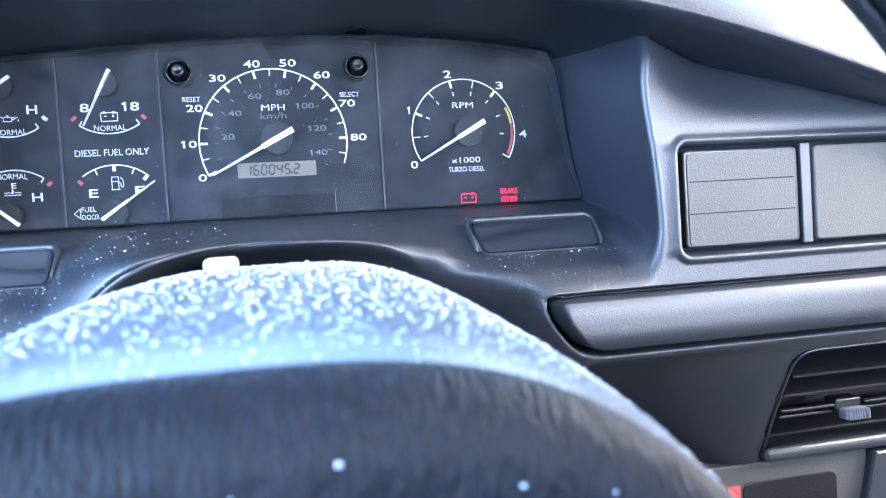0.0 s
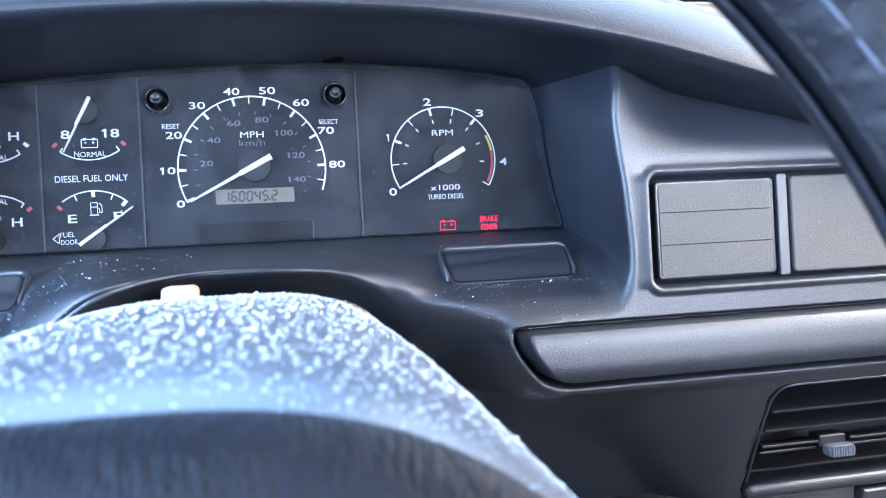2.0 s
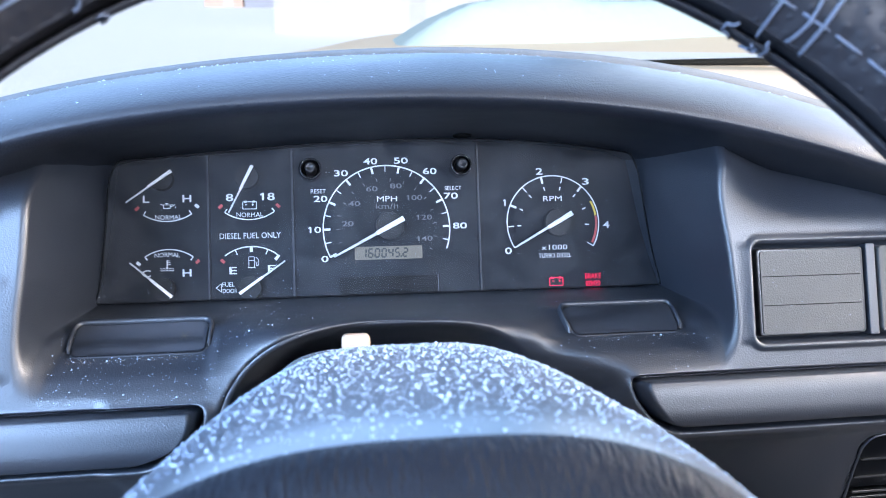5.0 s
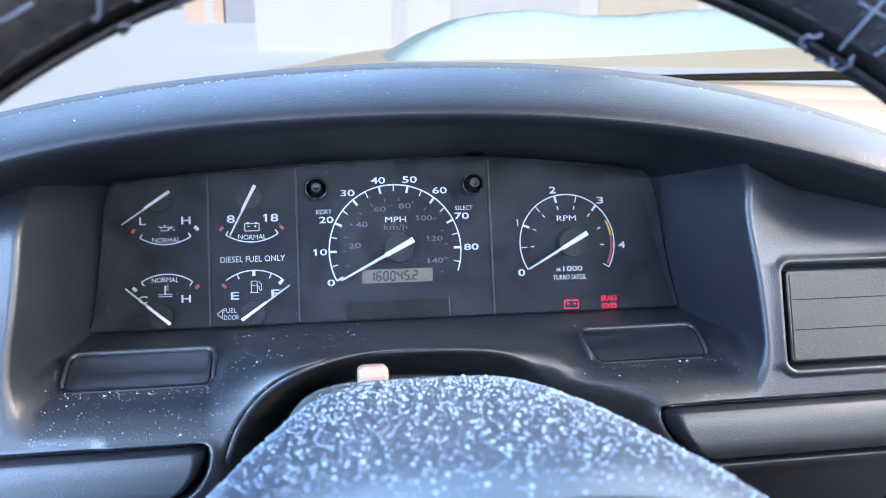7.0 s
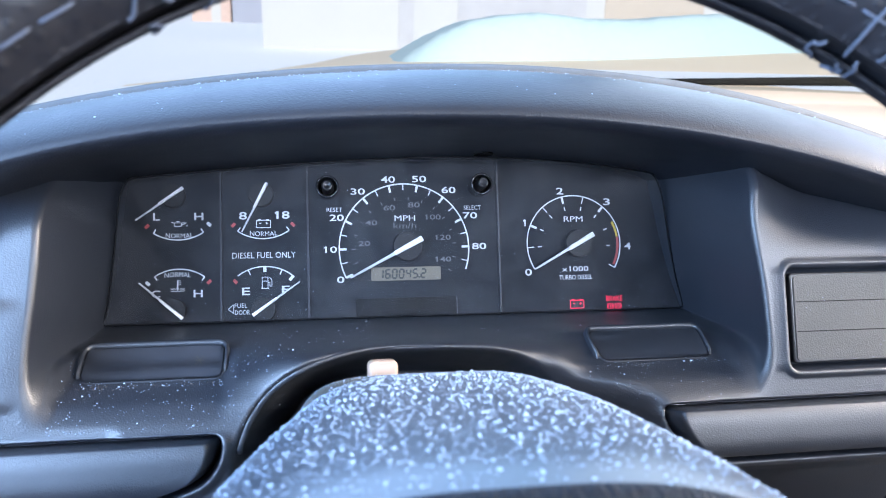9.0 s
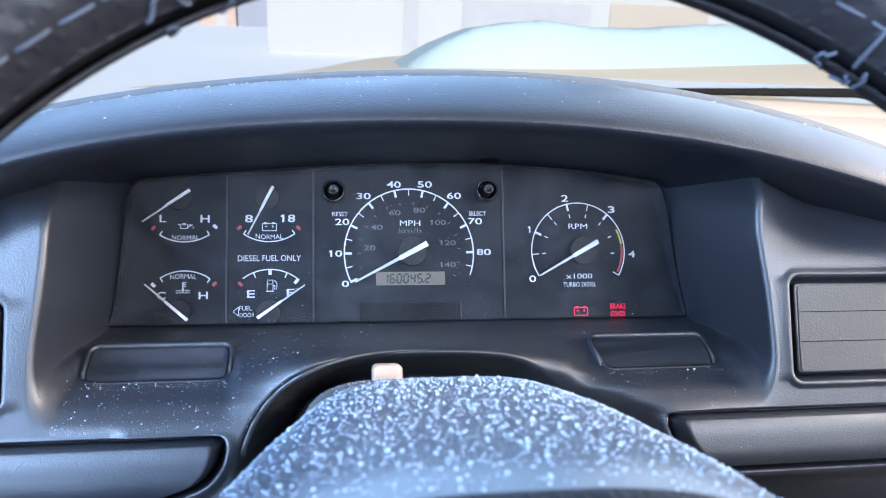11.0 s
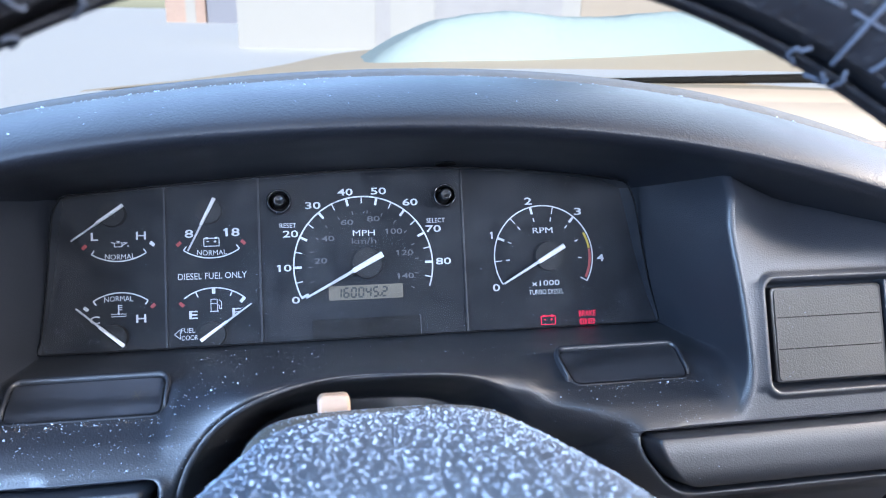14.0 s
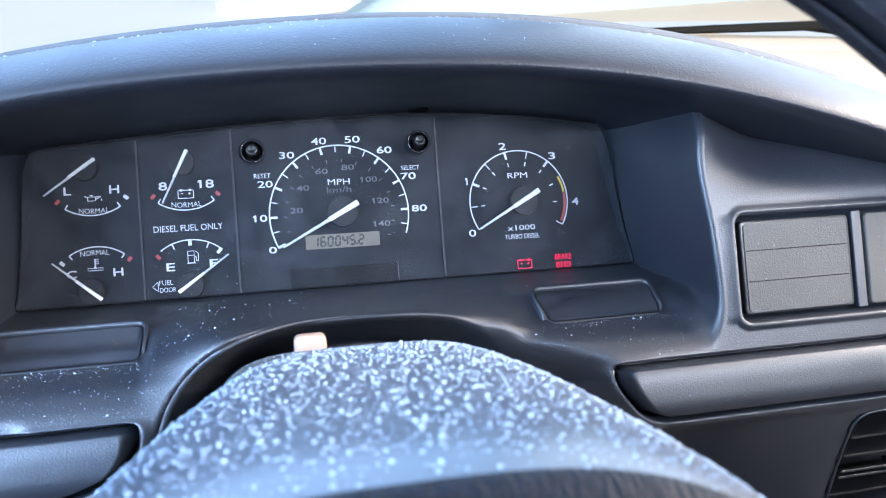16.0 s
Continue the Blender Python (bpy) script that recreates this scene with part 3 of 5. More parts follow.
for z in (1.2965, 1.3165):
    part("score_line", box(0.1730, 0.2470, -0.1315, -0.1311, z - 0.0003, z + 0.0003), m_wiper, blank)
part("rib", outline_slab(rounded(0.2525, 0.2595, 1.2735, 1.338, 0.001), -0.1315, -0.115, 0.0008), m_dash, dashboard)
part("blank_cover", outline_slab(rounded(0.2615, 0.345, 1.2752, 1.336, 0.003), -0.1325, -0.115, 0.001), m_blank, dashboard, "grey blank switch cover")
part("rib", outline_slab(rounded(0.347, 0.354, 1.2735, 1.338, 0.001), -0.1315, -0.115, 0.0008), m_dash, dashboard)


# ---- air vents ----
def air_vent(x0, x1, z0, z1, slant, y, base_z, label, heights):
    v = thing("air_vent", (x0, y + 0.02, base_z), DASH, label, "air vent", "dashboard air vents")
    part("lower_lip", outline_slab(rounded(x0 - 0.001, x1, z0 - 0.001, z0 + 0.0055, 0.0025), y - 0.006, y + 0.03, 0.0025), m_dash, v)
    part("side_rim", outline_slab([(x0, z0 + 0.006), (x0 + 0.003, z0 + 0.006), (x0 + slant + 0.003, z1), (x0 + slant, z1)], y + 0.001, y + 0.03), m_gloss, v)
    for z in heights:
        xx = x0 + 0.004 + slant * (z - z0) / (z1 - z0)
        bm = box(xx, x1, y + 0.006, y + 0.034, z - 0.0011, z + 0.0011, 0.0008, 2)
        bmesh.ops.rotate(bm, verts=bm.verts, cent=(xx, y + 0.006, z), matrix=Matrix.Rotation(radians(12), 3, "X"))
        part("slat", bm, m_slat, v)
    part("back", box(x0 + 0.002, x1, y + 0.040, y + 0.044, z0, z1), m_rubber, v)
    return v


def under_y(z):
    """The panel below the drawers, which slants away under them."""
    return -0.132 + 0.068 * max(0.0, (1.2105 - z) / 0.1) ** 0.85


vent = thing("air_vent", (0.26, -0.05, 1.105), DASH, "black louvred dashboard air vent with a ribbed grey slider", "air vent", "dashboard air vents")
edge = [(0.2575 - 0.006 * (z - 1.12) / 0.07, z) for z in np.linspace(1.122, 1.192, 14)] + [(0.2535, 1.1975), (0.2575, 1.2010), (0.264, 1.2020), (0.30, 1.2022), (0.45, 1.2022)]
part("side_rim", tube([(x, under_y(z) - 0.0004, z) for x, z in edge], 0.0010, 6), m_dash, vent)
lip = box(0.2570, 0.46, under_y(1.116) - 0.007, under_y(1.116) + 0.030, 1.1105, 1.1215, 0.0045, 4)
part("lower_lip", lip, m_dash, vent)
for z in (1.1800, 1.1645, 1.1310):
    y = under_y(z) + 0.002
    bm = box(0.2590, 0.46, y, y + 0.034, z - 0.0011, z + 0.0011, 0.0009, 2)
    bmesh.ops.rotate(bm, verts=bm.verts, cent=(0, y, z), matrix=Matrix.Rotation(radians(24), 3, "X"))
    part("slat", bm, m_slat, vent)
for z in (1.1525, 1.1475):
    for x0, x1 in ((0.2600, 0.3035), (0.3285, 0.46)):
        part("slide_bar", box(x0, x1, under_y(z) - 0.0005, under_y(z) + 0.004, z - 0.0011, z + 0.0011, 0.0007, 2), m_slat, vent)
y = under_y(1.150)
part("slider_carriage", box(0.3035, 0.3245, y - 0.003, y + 0.010, 1.1485, 1.1570, 0.0015), m_slat, vent)
tab = part("slider", box(0.3050, 0.3255, y - 0.012, y - 0.002, 1.1430, 1.1510, 0.0025, 3), m_tab, vent, "ribbed grey slider tab")
for i in range(9):
    part("ridge", box(0.3063 + 0.0020 * i, 0.3073 + 0.0020 * i, y - 0.0130, y - 0.0105, 1.1434, 1.1506, 0.0003, 1), m_tab, tab)
part("back", box(0.2500, 0.46, -0.048, -0.044, 1.10, 1.20), m_rubber, vent)
vent = air_vent(-0.47, -0.341, 1.275, 1.324, 0.0, -0.126, 1.27, "glossy black dashboard air vent", (1.289, 1.298, 1.307, 1.316))
rows = []
for y, k in ((-0.118, 0.0), (-0.131, 0.0005), (-0.1335, 0.003), (-0.132, 0.0075), (-0.116, 0.0085)):
    rows.append([(x, y, z) for x, z in rounded(-0.475 + k, -0.329 - k, 1.2685 + k, 1.3305 - k, 0.008 - 0.5 * k)])
part("bezel", grid(np.array(rows), close_u=True), m_gloss, vent)
lower = thing("console_plate", (0.17, -0.04, 1.05), DASH, "grey lower console plate with a dark window and a red mark", "console plate")
part("plate", outline_slab(rounded(0.13, 0.350, 1.050, 1.1090, 0.003), -0.064, -0.030, 0.001), m_blank, lower)
part("window", outline_slab(rounded(0.243, 0.322, 1.055, 1.0950, 0.006), -0.0652, -0.060, 0.0006), m_gloss, lower)
part("red_mark", outline_slab(rounded(0.2300, 0.2405, 1.0850, 1.0940, 0.001), -0.0652, -0.0635), m_red, lower)
part("brace", outline_slab([(0.338, 1.052), (0.360, 1.052), (0.378, 1.108), (0.352, 1.108)], -0.072, -0.030, 0.003), m_dash, lower)


# ---- instrument cluster ----
cluster = thing("instrument_cluster", (-0.07, 0.0, 1.31), DASH, "black instrument cluster with white printed dials and needles", "instrument cluster")


def dial_panel(x0, x1, left_slant=0.0, right_slant=0.0):
    """One dial plate with an arched top edge."""
    n = 14
    top = [(x, float(face_top(np.clip(x, -0.31, 0.17))) + 0.004) for x in np.linspace(x0, x1, n)]
    pts = [(x0 - left_slant, 1.306), (x1 + right_slant, 1.306)] + top[::-1]
    return part("dial_panel", outline_slab(pts, 0.0, 0.006, 0.0005), m_face, cluster)


left_dials = dial_panel(-0.300, -0.2208, 0.014)
middle_dials = dial_panel(-0.2198, -0.1545)
speedo = dial_panel(-0.1535, -0.0008)
tacho = dial_panel(0.0002, 0.152, 0.0, 0.02)


def plate(name, x0, x1, z0, z1, y, mat, parent, label=""):
    return part(name, outline_slab(rounded(x0, x1, z0, z1, 0.0008, 3), y, 0.0004), mat, parent, label)


def txt(s, x, z, h, w, mat, parent, name="numeral", y=-0.0007, bold=0.0, bend=0.0):
    """Printed characters, centred at (x, z), of the given height and width."""
    cu = bpy.data.curves.new("text", "FONT")
    cu.body, cu.offset, cu.resolution_u = s, bold or (0.014 if name == "numeral" else 0.0), 3
    tmp = bpy.data.objects.new("text", cu)
    scene.collection.objects.link(tmp)
    me = bpy.data.meshes.new_from_object(tmp.evaluated_get(bpy.context.evaluated_depsgraph_get()))
    bpy.data.objects.remove(tmp)
    bpy.data.curves.remove(cu)
    co = np.array([v.co[:] for v in me.vertices])
    lo, hi = co.min(0), co.max(0)
    u = (co[:, 0] - (lo[0] + hi[0]) / 2) / (hi[0] - lo[0]) * w
    v = (co[:, 1] - (lo[1] + hi[1]) / 2) / (hi[1] - lo[1]) * h
    v = v + bend * u * u
    pts = np.stack([x + u, np.full_like(u, y), z + v], -1)
    me.vertices.foreach_set("co", pts.ravel())
    me.update()
    if s[0] == "1":
        bm = bmesh.new()
        bm.from_mesh(me)
        bar(bm, x - w / 2 - 0.20 * h, z + 0.22 * h, x - w / 2 + 0.08 * h, z + 0.43 * h, 0.16 * h, 0.16 * h, y - 0.00005)
        bm.to_mesh(me)
        bm.free()
    return part(name, me, mat, parent)


def ring_piece(bm, x, z, r0, r1, a0, a1, y, n=0):
    n = n or max(4, int(abs(a1 - a0) / 4))
    prev = None
    for i in range(n + 1):
        t = radians(a0 + (a1 - a0) * i / n)
        cur = [bm.verts.new((x + r * math.cos(t), y, z + r * math.sin(t))) for r in (r0, r1)]
        if prev:
            bm.faces.new((prev[0], cur[0], cur[1], prev[1])) if a1 < a0 else bm.faces.new((cur[0], prev[0], prev[1], cur[1]))
        prev = cur
    return bm


def bar(bm, x0, z0, x1, z1, w0, w1, y):
    """A flat printed stroke from one point to another."""
    d = Vector((x1 - x0, z1 - z0)).normalized()
    n = Vector((-d.y, d.x))
    q = [(x0 - n.x * w0 / 2, z0 - n.y * w0 / 2), (x1 - n.x * w1 / 2, z1 - n.y * w1 / 2), (x1 + n.x * w1 / 2, z1 + n.y * w1 / 2), (x0 + n.x * w0 / 2, z0 + n.y * w0 / 2)]
    bm.faces.new([bm.verts.new((a, y, b)) for a, b in q])
    return bm


def arc(x, z, r, a0, a1, width, mat, parent, name="arc"):
    return part(name, ring_piece(bmesh.new(), x, z, r - width / 2, r + width / 2, a0, a1, -0.0006), mat, parent)


def tick(x, z, r, angle, length, width, mat, parent):
    t = radians(angle)
    c, s = math.cos(t), math.sin(t)
    return part("tick_mark", bar(bmesh.new(), x + r * c, z + r * s, x + (r - length) * c, z + (r - length) * s, width, width, -0.0007), mat, parent)


def needle(hx, hz, hr, tipx, tipz, tailx, tailz, w0, w1, parent, split=0.51):
    bm = bmesh.new()
    bmesh.ops.create_cone(bm, cap_ends=True, segments=40, radius1=hr, radius2=hr * 0.94, depth=0.0045, matrix=Matrix.Translation((hx, -0.0042, hz)) @ Matrix.Rotation(radians(90), 4, "X"))
    part("needle_hub", bm, m_hub, parent)
    sx, sz = tailx + (tipx - tailx) * split, tailz + (tipz - tailz) * split
    wm = w0 + (w1 - w0) * split
    for name, x0, z0, x1, z1, a, b, lift, mat in (("needle", tailx, tailz, sx, sz, w0, wm * 1.12, 0.0, m_needle), ("needle_tip", sx, sz, tipx, tipz, wm * 0.80, w1, 0.0012, m_tip)):
        bm = bmesh.new()
        d = Vector((x1 - x0, z1 - z0)).normalized()
        n = Vector((-d.y, d.x))
        loops = []
        for y, k in ((-0.0066, 1.0), (-0.0076, 0.92), (-0.0080, 0.7)):
            q = [(x0 - n.x * a / 2 * k, z0 - n.y * a / 2 * k), (x1 - n.x * b / 2 * k, z1 - n.y * b / 2 * k), (x1 + n.x * b / 2 * k, z1 + n.y * b / 2 * k), (x0 + n.x * a / 2 * k, z0 + n.y * a / 2 * k)]
            loops.append([bm.verts.new((e, y + lift, f)) for e, f in q])
        for p, q in zip(loops, loops[1:]):
            for i in range(4):
                bm.faces.new((p[i], q[i], q[(i + 1) % 4], p[(i + 1) % 4]))
        bm.faces.new(loops[-1][::-1])
        bm.faces.new(loops[0])
        bmesh.ops.recalc_face_normals(bm, faces=bm.faces[:])
        part(name, bm, mat, parent, "white pointer needle" if lift == 0.0 else "thin pale needle tip")


def frame_icon(bm, x, z, w, h, t, y):
    for a, b, c, d in ((-1, -1, 1, -1), (1, -1, 1, 1), (1, 1, -1, 1), (-1, 1, -1, -1)):
        bar(bm, x + a * w / 2, z + b * h / 2, x + c * w / 2, z + d * h / 2, t, t, y)
    return bm


def battery_icon(x, z, w, h, mat, parent):
    bm = frame_icon(bmesh.new(), x, z - 0.0005, w, h, 0.0006, -0.0007)
    y = -0.0009
    for s in (-1, 1):
        bar(bm, x + s * w * 0.38, z + h / 2 - 0.0004, x + s * w * 0.20, z + h / 2 - 0.0004, 0.0016, 0.0016, y)
        bar(bm, x + s * w * 0.24 - 0.0009, z, x + s * w * 0.24 + 0.0009, z, 0.0006, 0.0006, y)
    bar(bm, x + w * 0.24, z - 0.0009, x + w * 0.24, z + 0.0009, 0.0006, 0.0006, y - 0.0001)
    return part("battery_symbol", bm, mat, parent)


def oil_can(x, z, parent):
    bm = frame_icon(bmesh.new(), x - 0.0008, z - 0.0006, 0.0052, 0.0028, 0.0005, -0.0007)
    bar(bm, x + 0.0016, z - 0.0012, x + 0.0056, z + 0.0010, 0.0006, 0.0006, -0.0008)
    bar(bm, x + 0.0016, z + 0.0004, x + 0.0042, z + 0.0012, 0.0005, 0.0005, -0.0009)
    bar(bm, x - 0.0034, z + 0.0006, x - 0.0056, z + 0.0014, 0.0006, 0.0006, -0.0008)
    bar(bm, x - 0.0008, z + 0.0008, x - 0.0008, z + 0.0018, 0.0008, 0.0008, -0.0009)
    bar(bm, x - 0.0020, z + 0.0019, x + 0.0004, z + 0.0019, 0.0005, 0.0005, -0.0010)
    bar(bm, x + 0.0059, z - 0.0008, x + 0.0059, z - 0.0020, 0.0006, 0.0006, -0.0009)
    return part("oil_can_symbol", bm, m_white, parent)


def thermometer(x, z, parent):
    bm = bar(bmesh.new(), x, z - 0.0022, x, z + 0.0040, 0.0009, 0.0009, -0.0007)
    ring_piece(bm, x, z - 0.0022, 0, 0.0010, 0, 360, -0.0008, 12)
    for i in range(3):
        bar(bm, x + 0.0005, z + 0.0036 - 0.0015 * i, x + 0.0026, z + 0.0036 - 0.0015 * i, 0.0005, 0.0005, -0.0009)
    for k in range(2):
        for i in range(8):
            a, b = x - 0.0052 + 0.0013 * i, x - 0.0052 + 0.0013 * (i + 1)
            if abs((a + b) / 2 - x) > 0.0012 or k:
                zz = z - 0.0026 - 0.0016 * k
                bar(bm, a, zz + 0.0003 * (-1) ** i, b, zz - 0.0003 * (-1) ** i, 0.0005, 0.0005, -0.0008)
    return part("coolant_symbol", bm, m_white, parent)


def fuel_pump(x, z, parent):
    bm = frame_icon(bmesh.new(), x - 0.0012, z, 0.0044, 0.0086, 0.0005, -0.0007)
    bar(bm, x - 0.0034, z + 0.0012, x + 0.0010, z + 0.0012, 0.0005, 0.0005, -0.0008)
    bar(bm, x - 0.0042, z - 0.0044, x + 0.0018, z - 0.0044, 0.0007, 0.0007, -0.0008)
    for a in ((0.0010, 0.0000, 0.0024, 0.0000), (0.0024, 0.0000, 0.0024, -0.0028), (0.0024, -0.0028, 0.0040, -0.0028), (0.0040, -0.0028, 0.0040, 0.0022), (0.0040, 0.0022, 0.0022, 0.0040)):
        bar(bm, x + a[0], z + a[1], x + a[2], z + a[3], 0.0005, 0.0005, -0.0009)
    return part("fuel_pump_symbol", bm, m_white, parent)


def triangle(x, z, parent):
    bm = bmesh.new()
    q = ((-0.0020, 0), (0.0020, -0.0034), (0.0020, 0.0034))
    for i in range(3):
        a, b = q[i], q[(i + 1) % 3]
        bar(bm, x + a[0], z + a[1], x + b[0], z + b[1], 0.0005, 0.0005, -0.0007)
    return part("fuel_door_arrow", bm, m_white, parent)


def brake_icon(x, z, parent):
    for s in (-1, 1):
        bm = bmesh.new()
        cx = x + s * 0.0034
        ring_piece(bm, cx, z, 0.0017, 0.0022, 0, 360, -0.0007, 20)
        ring_piece(bm, cx, z, 0.0026, 0.0031, 120, 240, -0.0007, 10)
        ring_piece(bm, cx, z, 0.0026, 0.0031, -60, 60, -0.0007, 10)
        bar(bm, cx - 0.0003 * (s > 0), z - 0.0011, cx - 0.0003 * (s > 0), z + 0.0011, 0.0006, 0.0006, -0.0008)
        if s > 0:
            bar(bm, cx - 0.0001, z + 0.0008, cx + 0.0008, z + 0.0005, 0.0005, 0.0005, -0.0009)
        part("brake_symbol", bm, m_redlamp, parent)


def lcd_digits(s, x0, z, w, h, mat, parent):
    """Slanted seven-segment figures, one mesh each."""
    on = {"0": "abcdef", "1": "bc", "2": "abged", "4": "fgbc", "5": "afgcd", "6": "afgedc"}
    seg = {"a": (0, 2, 1, 2), "b": (1, 2, 1, 1), "c": (1, 1, 1, 0), "d": (0, 0, 1, 0), "e": (0, 1, 0, 0), "f": (0, 2, 0, 1), "g": (0, 1, 1, 1)}
    x = x0
    for c in s:
        bm = bmesh.new()
        if c == ".":
            bar(bm, x - 0.0008, z - h / 2 - 0.0003, x - 0.0008, z - h / 2 + 0.0010, 0.0012, 0.0012, -0.0014)
            x += 0.0010
        else:
            for k in on[c]:
                a = seg[k]
                p, q = Vector((a[0] * w, (a[1] - 1) * h / 2)), Vector((a[2] * w, (a[3] - 1) * h / 2))
                d = (q - p).normalized() * 0.00035
                p, q = p + d, q - d
                bar(bm, x + p.x + 0.08 * p.y, z + p.y, x + q.x + 0.08 * q.y, z + q.y, 0.0013, 0.0013, -0.0014)
            x += w * 1.62
        part("digit", bm, mat, parent)


# speedometer
txt("0", -0.129, 1.3436, 0.0051, 0.0058, m_white, speedo, "numeral")
txt("10", -0.1361, 1.3676, 0.0051, 0.0094, m_white, speedo, "numeral")
txt("20", -0.1313, 1.3929, 0.0052, 0.0112, m_white, speedo, "numeral")
txt("30", -0.1142, 1.4138, 0.0052, 0.0114, m_white, speedo, "numeral")
txt("40", -0.0899, 1.4234, 0.0053, 0.0115, m_white, speedo, "numeral")
txt("50", -0.0646, 1.4237, 0.0053, 0.0117, m_white, speedo, "numeral")
txt("60", -0.0407, 1.4146, 0.0053, 0.0117, m_white, speedo, "numeral")
txt("70", -0.0236, 1.3936, 0.0053, 0.0119, m_white, speedo, "numeral")
txt("80", -0.0168, 1.3684, 0.0052, 0.0119, m_white, speedo, "numeral")
txt("20", -0.1098, 1.372, 0.0042, 0.0095, m_dim, speedo, "numeral")
txt("40", -0.104, 1.3885, 0.0042, 0.0096, m_dim, speedo, "numeral")
txt("60", -0.0893, 1.4004, 0.0042, 0.0096, m_dim, speedo, "numeral")
txt("80", -0.0694, 1.4026, 0.0043, 0.0098, m_dim, speedo, "numeral")
txt("100", -0.0537, 1.3926, 0.0043, 0.0121, m_dim, speedo, "numeral")
txt("120", -0.046, 1.376, 0.0043, 0.0121, m_dim, speedo, "numeral")
txt("140", -0.0462, 1.3583, 0.0042, 0.0121, m_dim, speedo, "numeral")
txt("MPH", -0.077, 1.392, 0.0043, 0.0166, m_white, speedo, "lettering")
txt("km/h", -0.0771, 1.386, 0.0046, 0.0184, m_dim, speedo, "lettering")
txt("RESET", -0.133, 1.3992, 0.0035, 0.0121, m_white, speedo, "lettering")
txt("SELECT", -0.0215, 1.4, 0.0035, 0.0142, m_white, speedo, "lettering")
arc(-0.0776, 1.3676, 0.0522, -20, 206, 0.0011, m_white, speedo, 'scale_arc')
for i in range(18):
    tick(-0.0776, 1.3676, 0.0522, 205.6 - 12.8 * i, 0.0058 if i % 2 == 0 else 0.0052, 0.0018 if i % 2 == 0 else 0.0008, m_white, speedo)
for i in range(15):
    tick(-0.0776, 1.3676, 0.0418, 196 - 15.9 * i, 0.0028, 0.0007, m_dim, speedo)
odometer = plate('odometer', -0.1048, -0.0491, 1.342, 1.3527, -0.0008, m_lcd, speedo, 'grey liquid crystal odometer window')
lcd_digits("160045.2", -0.0990, 1.3473, 0.0034, 0.0068, m_lcdink, odometer)
needle(-0.0757, 1.3688, 0.0118, -0.1214, 1.3447, -0.064, 1.375, 0.0046, 0.0015, speedo, 0.39)
# oil pressure and temperature
needle(-0.2551, 1.4107, 0.0093, -0.2821, 1.3921, -0.2472, 1.4167, 0.0027, 0.0011, left_dials)
txt("L", -0.268, 1.3952, 0.0057, 0.005, m_white, left_dials, "numeral")
txt("H", -0.2367, 1.3951, 0.0058, 0.0068, m_white, left_dials, "numeral")
arc(-0.252, 1.4105, 0.0334, -123, -56, 0.0009, m_white, left_dials, "arc")
tick(-0.252, 1.4105, 0.0334, -123, 0.0034, 0.0009, m_white, left_dials)
tick(-0.252, 1.4105, 0.0334, -56, 0.0034, 0.0009, m_white, left_dials)
txt("NORMAL", -0.2511, 1.3802, 0.0037, 0.0202, m_white, left_dials, "lettering", bend=6.0)
tick(-0.2532, 1.4088, 0.0321, -136, 0.0038, 0.0024, m_red, left_dials)
tick(-0.2519, 1.4088, 0.0321, -41, 0.0038, 0.0024, m_white, left_dials)
oil_can(-0.2514, 1.3895, left_dials)
needle(-0.2548, 1.3232, 0.0092, -0.2795, 1.3445, -0.2479, 1.3169, 0.0027, 0.0011, left_dials)
txt("C", -0.2685, 1.336, 0.0056, 0.0066, m_white, left_dials, "numeral")
txt("H", -0.2375, 1.3357, 0.0057, 0.0068, m_white, left_dials, "numeral")
arc(-0.2516, 1.3228, 0.0319, 53.4, 124, 0.0009, m_white, left_dials, "arc")
tick(-0.2516, 1.3228, 0.0319, 53.4, 0.0034, 0.0009, m_white, left_dials)
tick(-0.2516, 1.3228, 0.0319, 124, 0.0034, 0.0009, m_white, left_dials)
txt("NORMAL", -0.2524, 1.3506, 0.0037, 0.0194, m_white, left_dials, "lettering", bend=-6.0)
tick(-0.2516, 1.3236, 0.0324, 138, 0.0037, 0.0024, m_white, left_dials)
tick(-0.2516, 1.3236, 0.0324, 43, 0.0037, 0.0024, m_red, left_dials)
thermometer(-0.2526, 1.3421, left_dials)
# battery voltage and fuel
needle(-0.1894, 1.4112, 0.0096, -0.2039, 1.3823, -0.1847, 1.4201, 0.0027, 0.0011, middle_dials)
txt("8", -0.2036, 1.3953, 0.006, 0.006, m_white, middle_dials, "numeral")
txt("18", -0.173, 1.3956, 0.0061, 0.0101, m_white, middle_dials, "numeral")
arc(-0.1882, 1.4115, 0.0343, -124.5, -54.8, 0.0009, m_white, middle_dials, "arc")
tick(-0.1882, 1.4115, 0.0343, -124.5, 0.0035, 0.0009, m_white, middle_dials)
tick(-0.1882, 1.4115, 0.0343, -54.8, 0.0035, 0.0009, m_white, middle_dials)
txt("NORMAL", -0.1879, 1.3809, 0.0038, 0.0209, m_white, middle_dials, "lettering", bend=6.0)
tick(-0.1882, 1.4092, 0.0329, -137, 0.0039, 0.0024, m_red, middle_dials)
tick(-0.1882, 1.4092, 0.0329, -43, 0.0039, 0.0024, m_red, middle_dials)
battery_icon(-0.188, 1.3892, 0.0107, 0.0058, m_white, middle_dials)
txt("DIESEL FUEL ONLY", -0.1878, 1.3642, 0.0046, 0.0482, m_white, middle_dials, "lettering")
needle(-0.1883, 1.322, 0.0095, -0.1604, 1.3429, -0.1963, 1.3178, 0.0027, 0.0011, middle_dials)
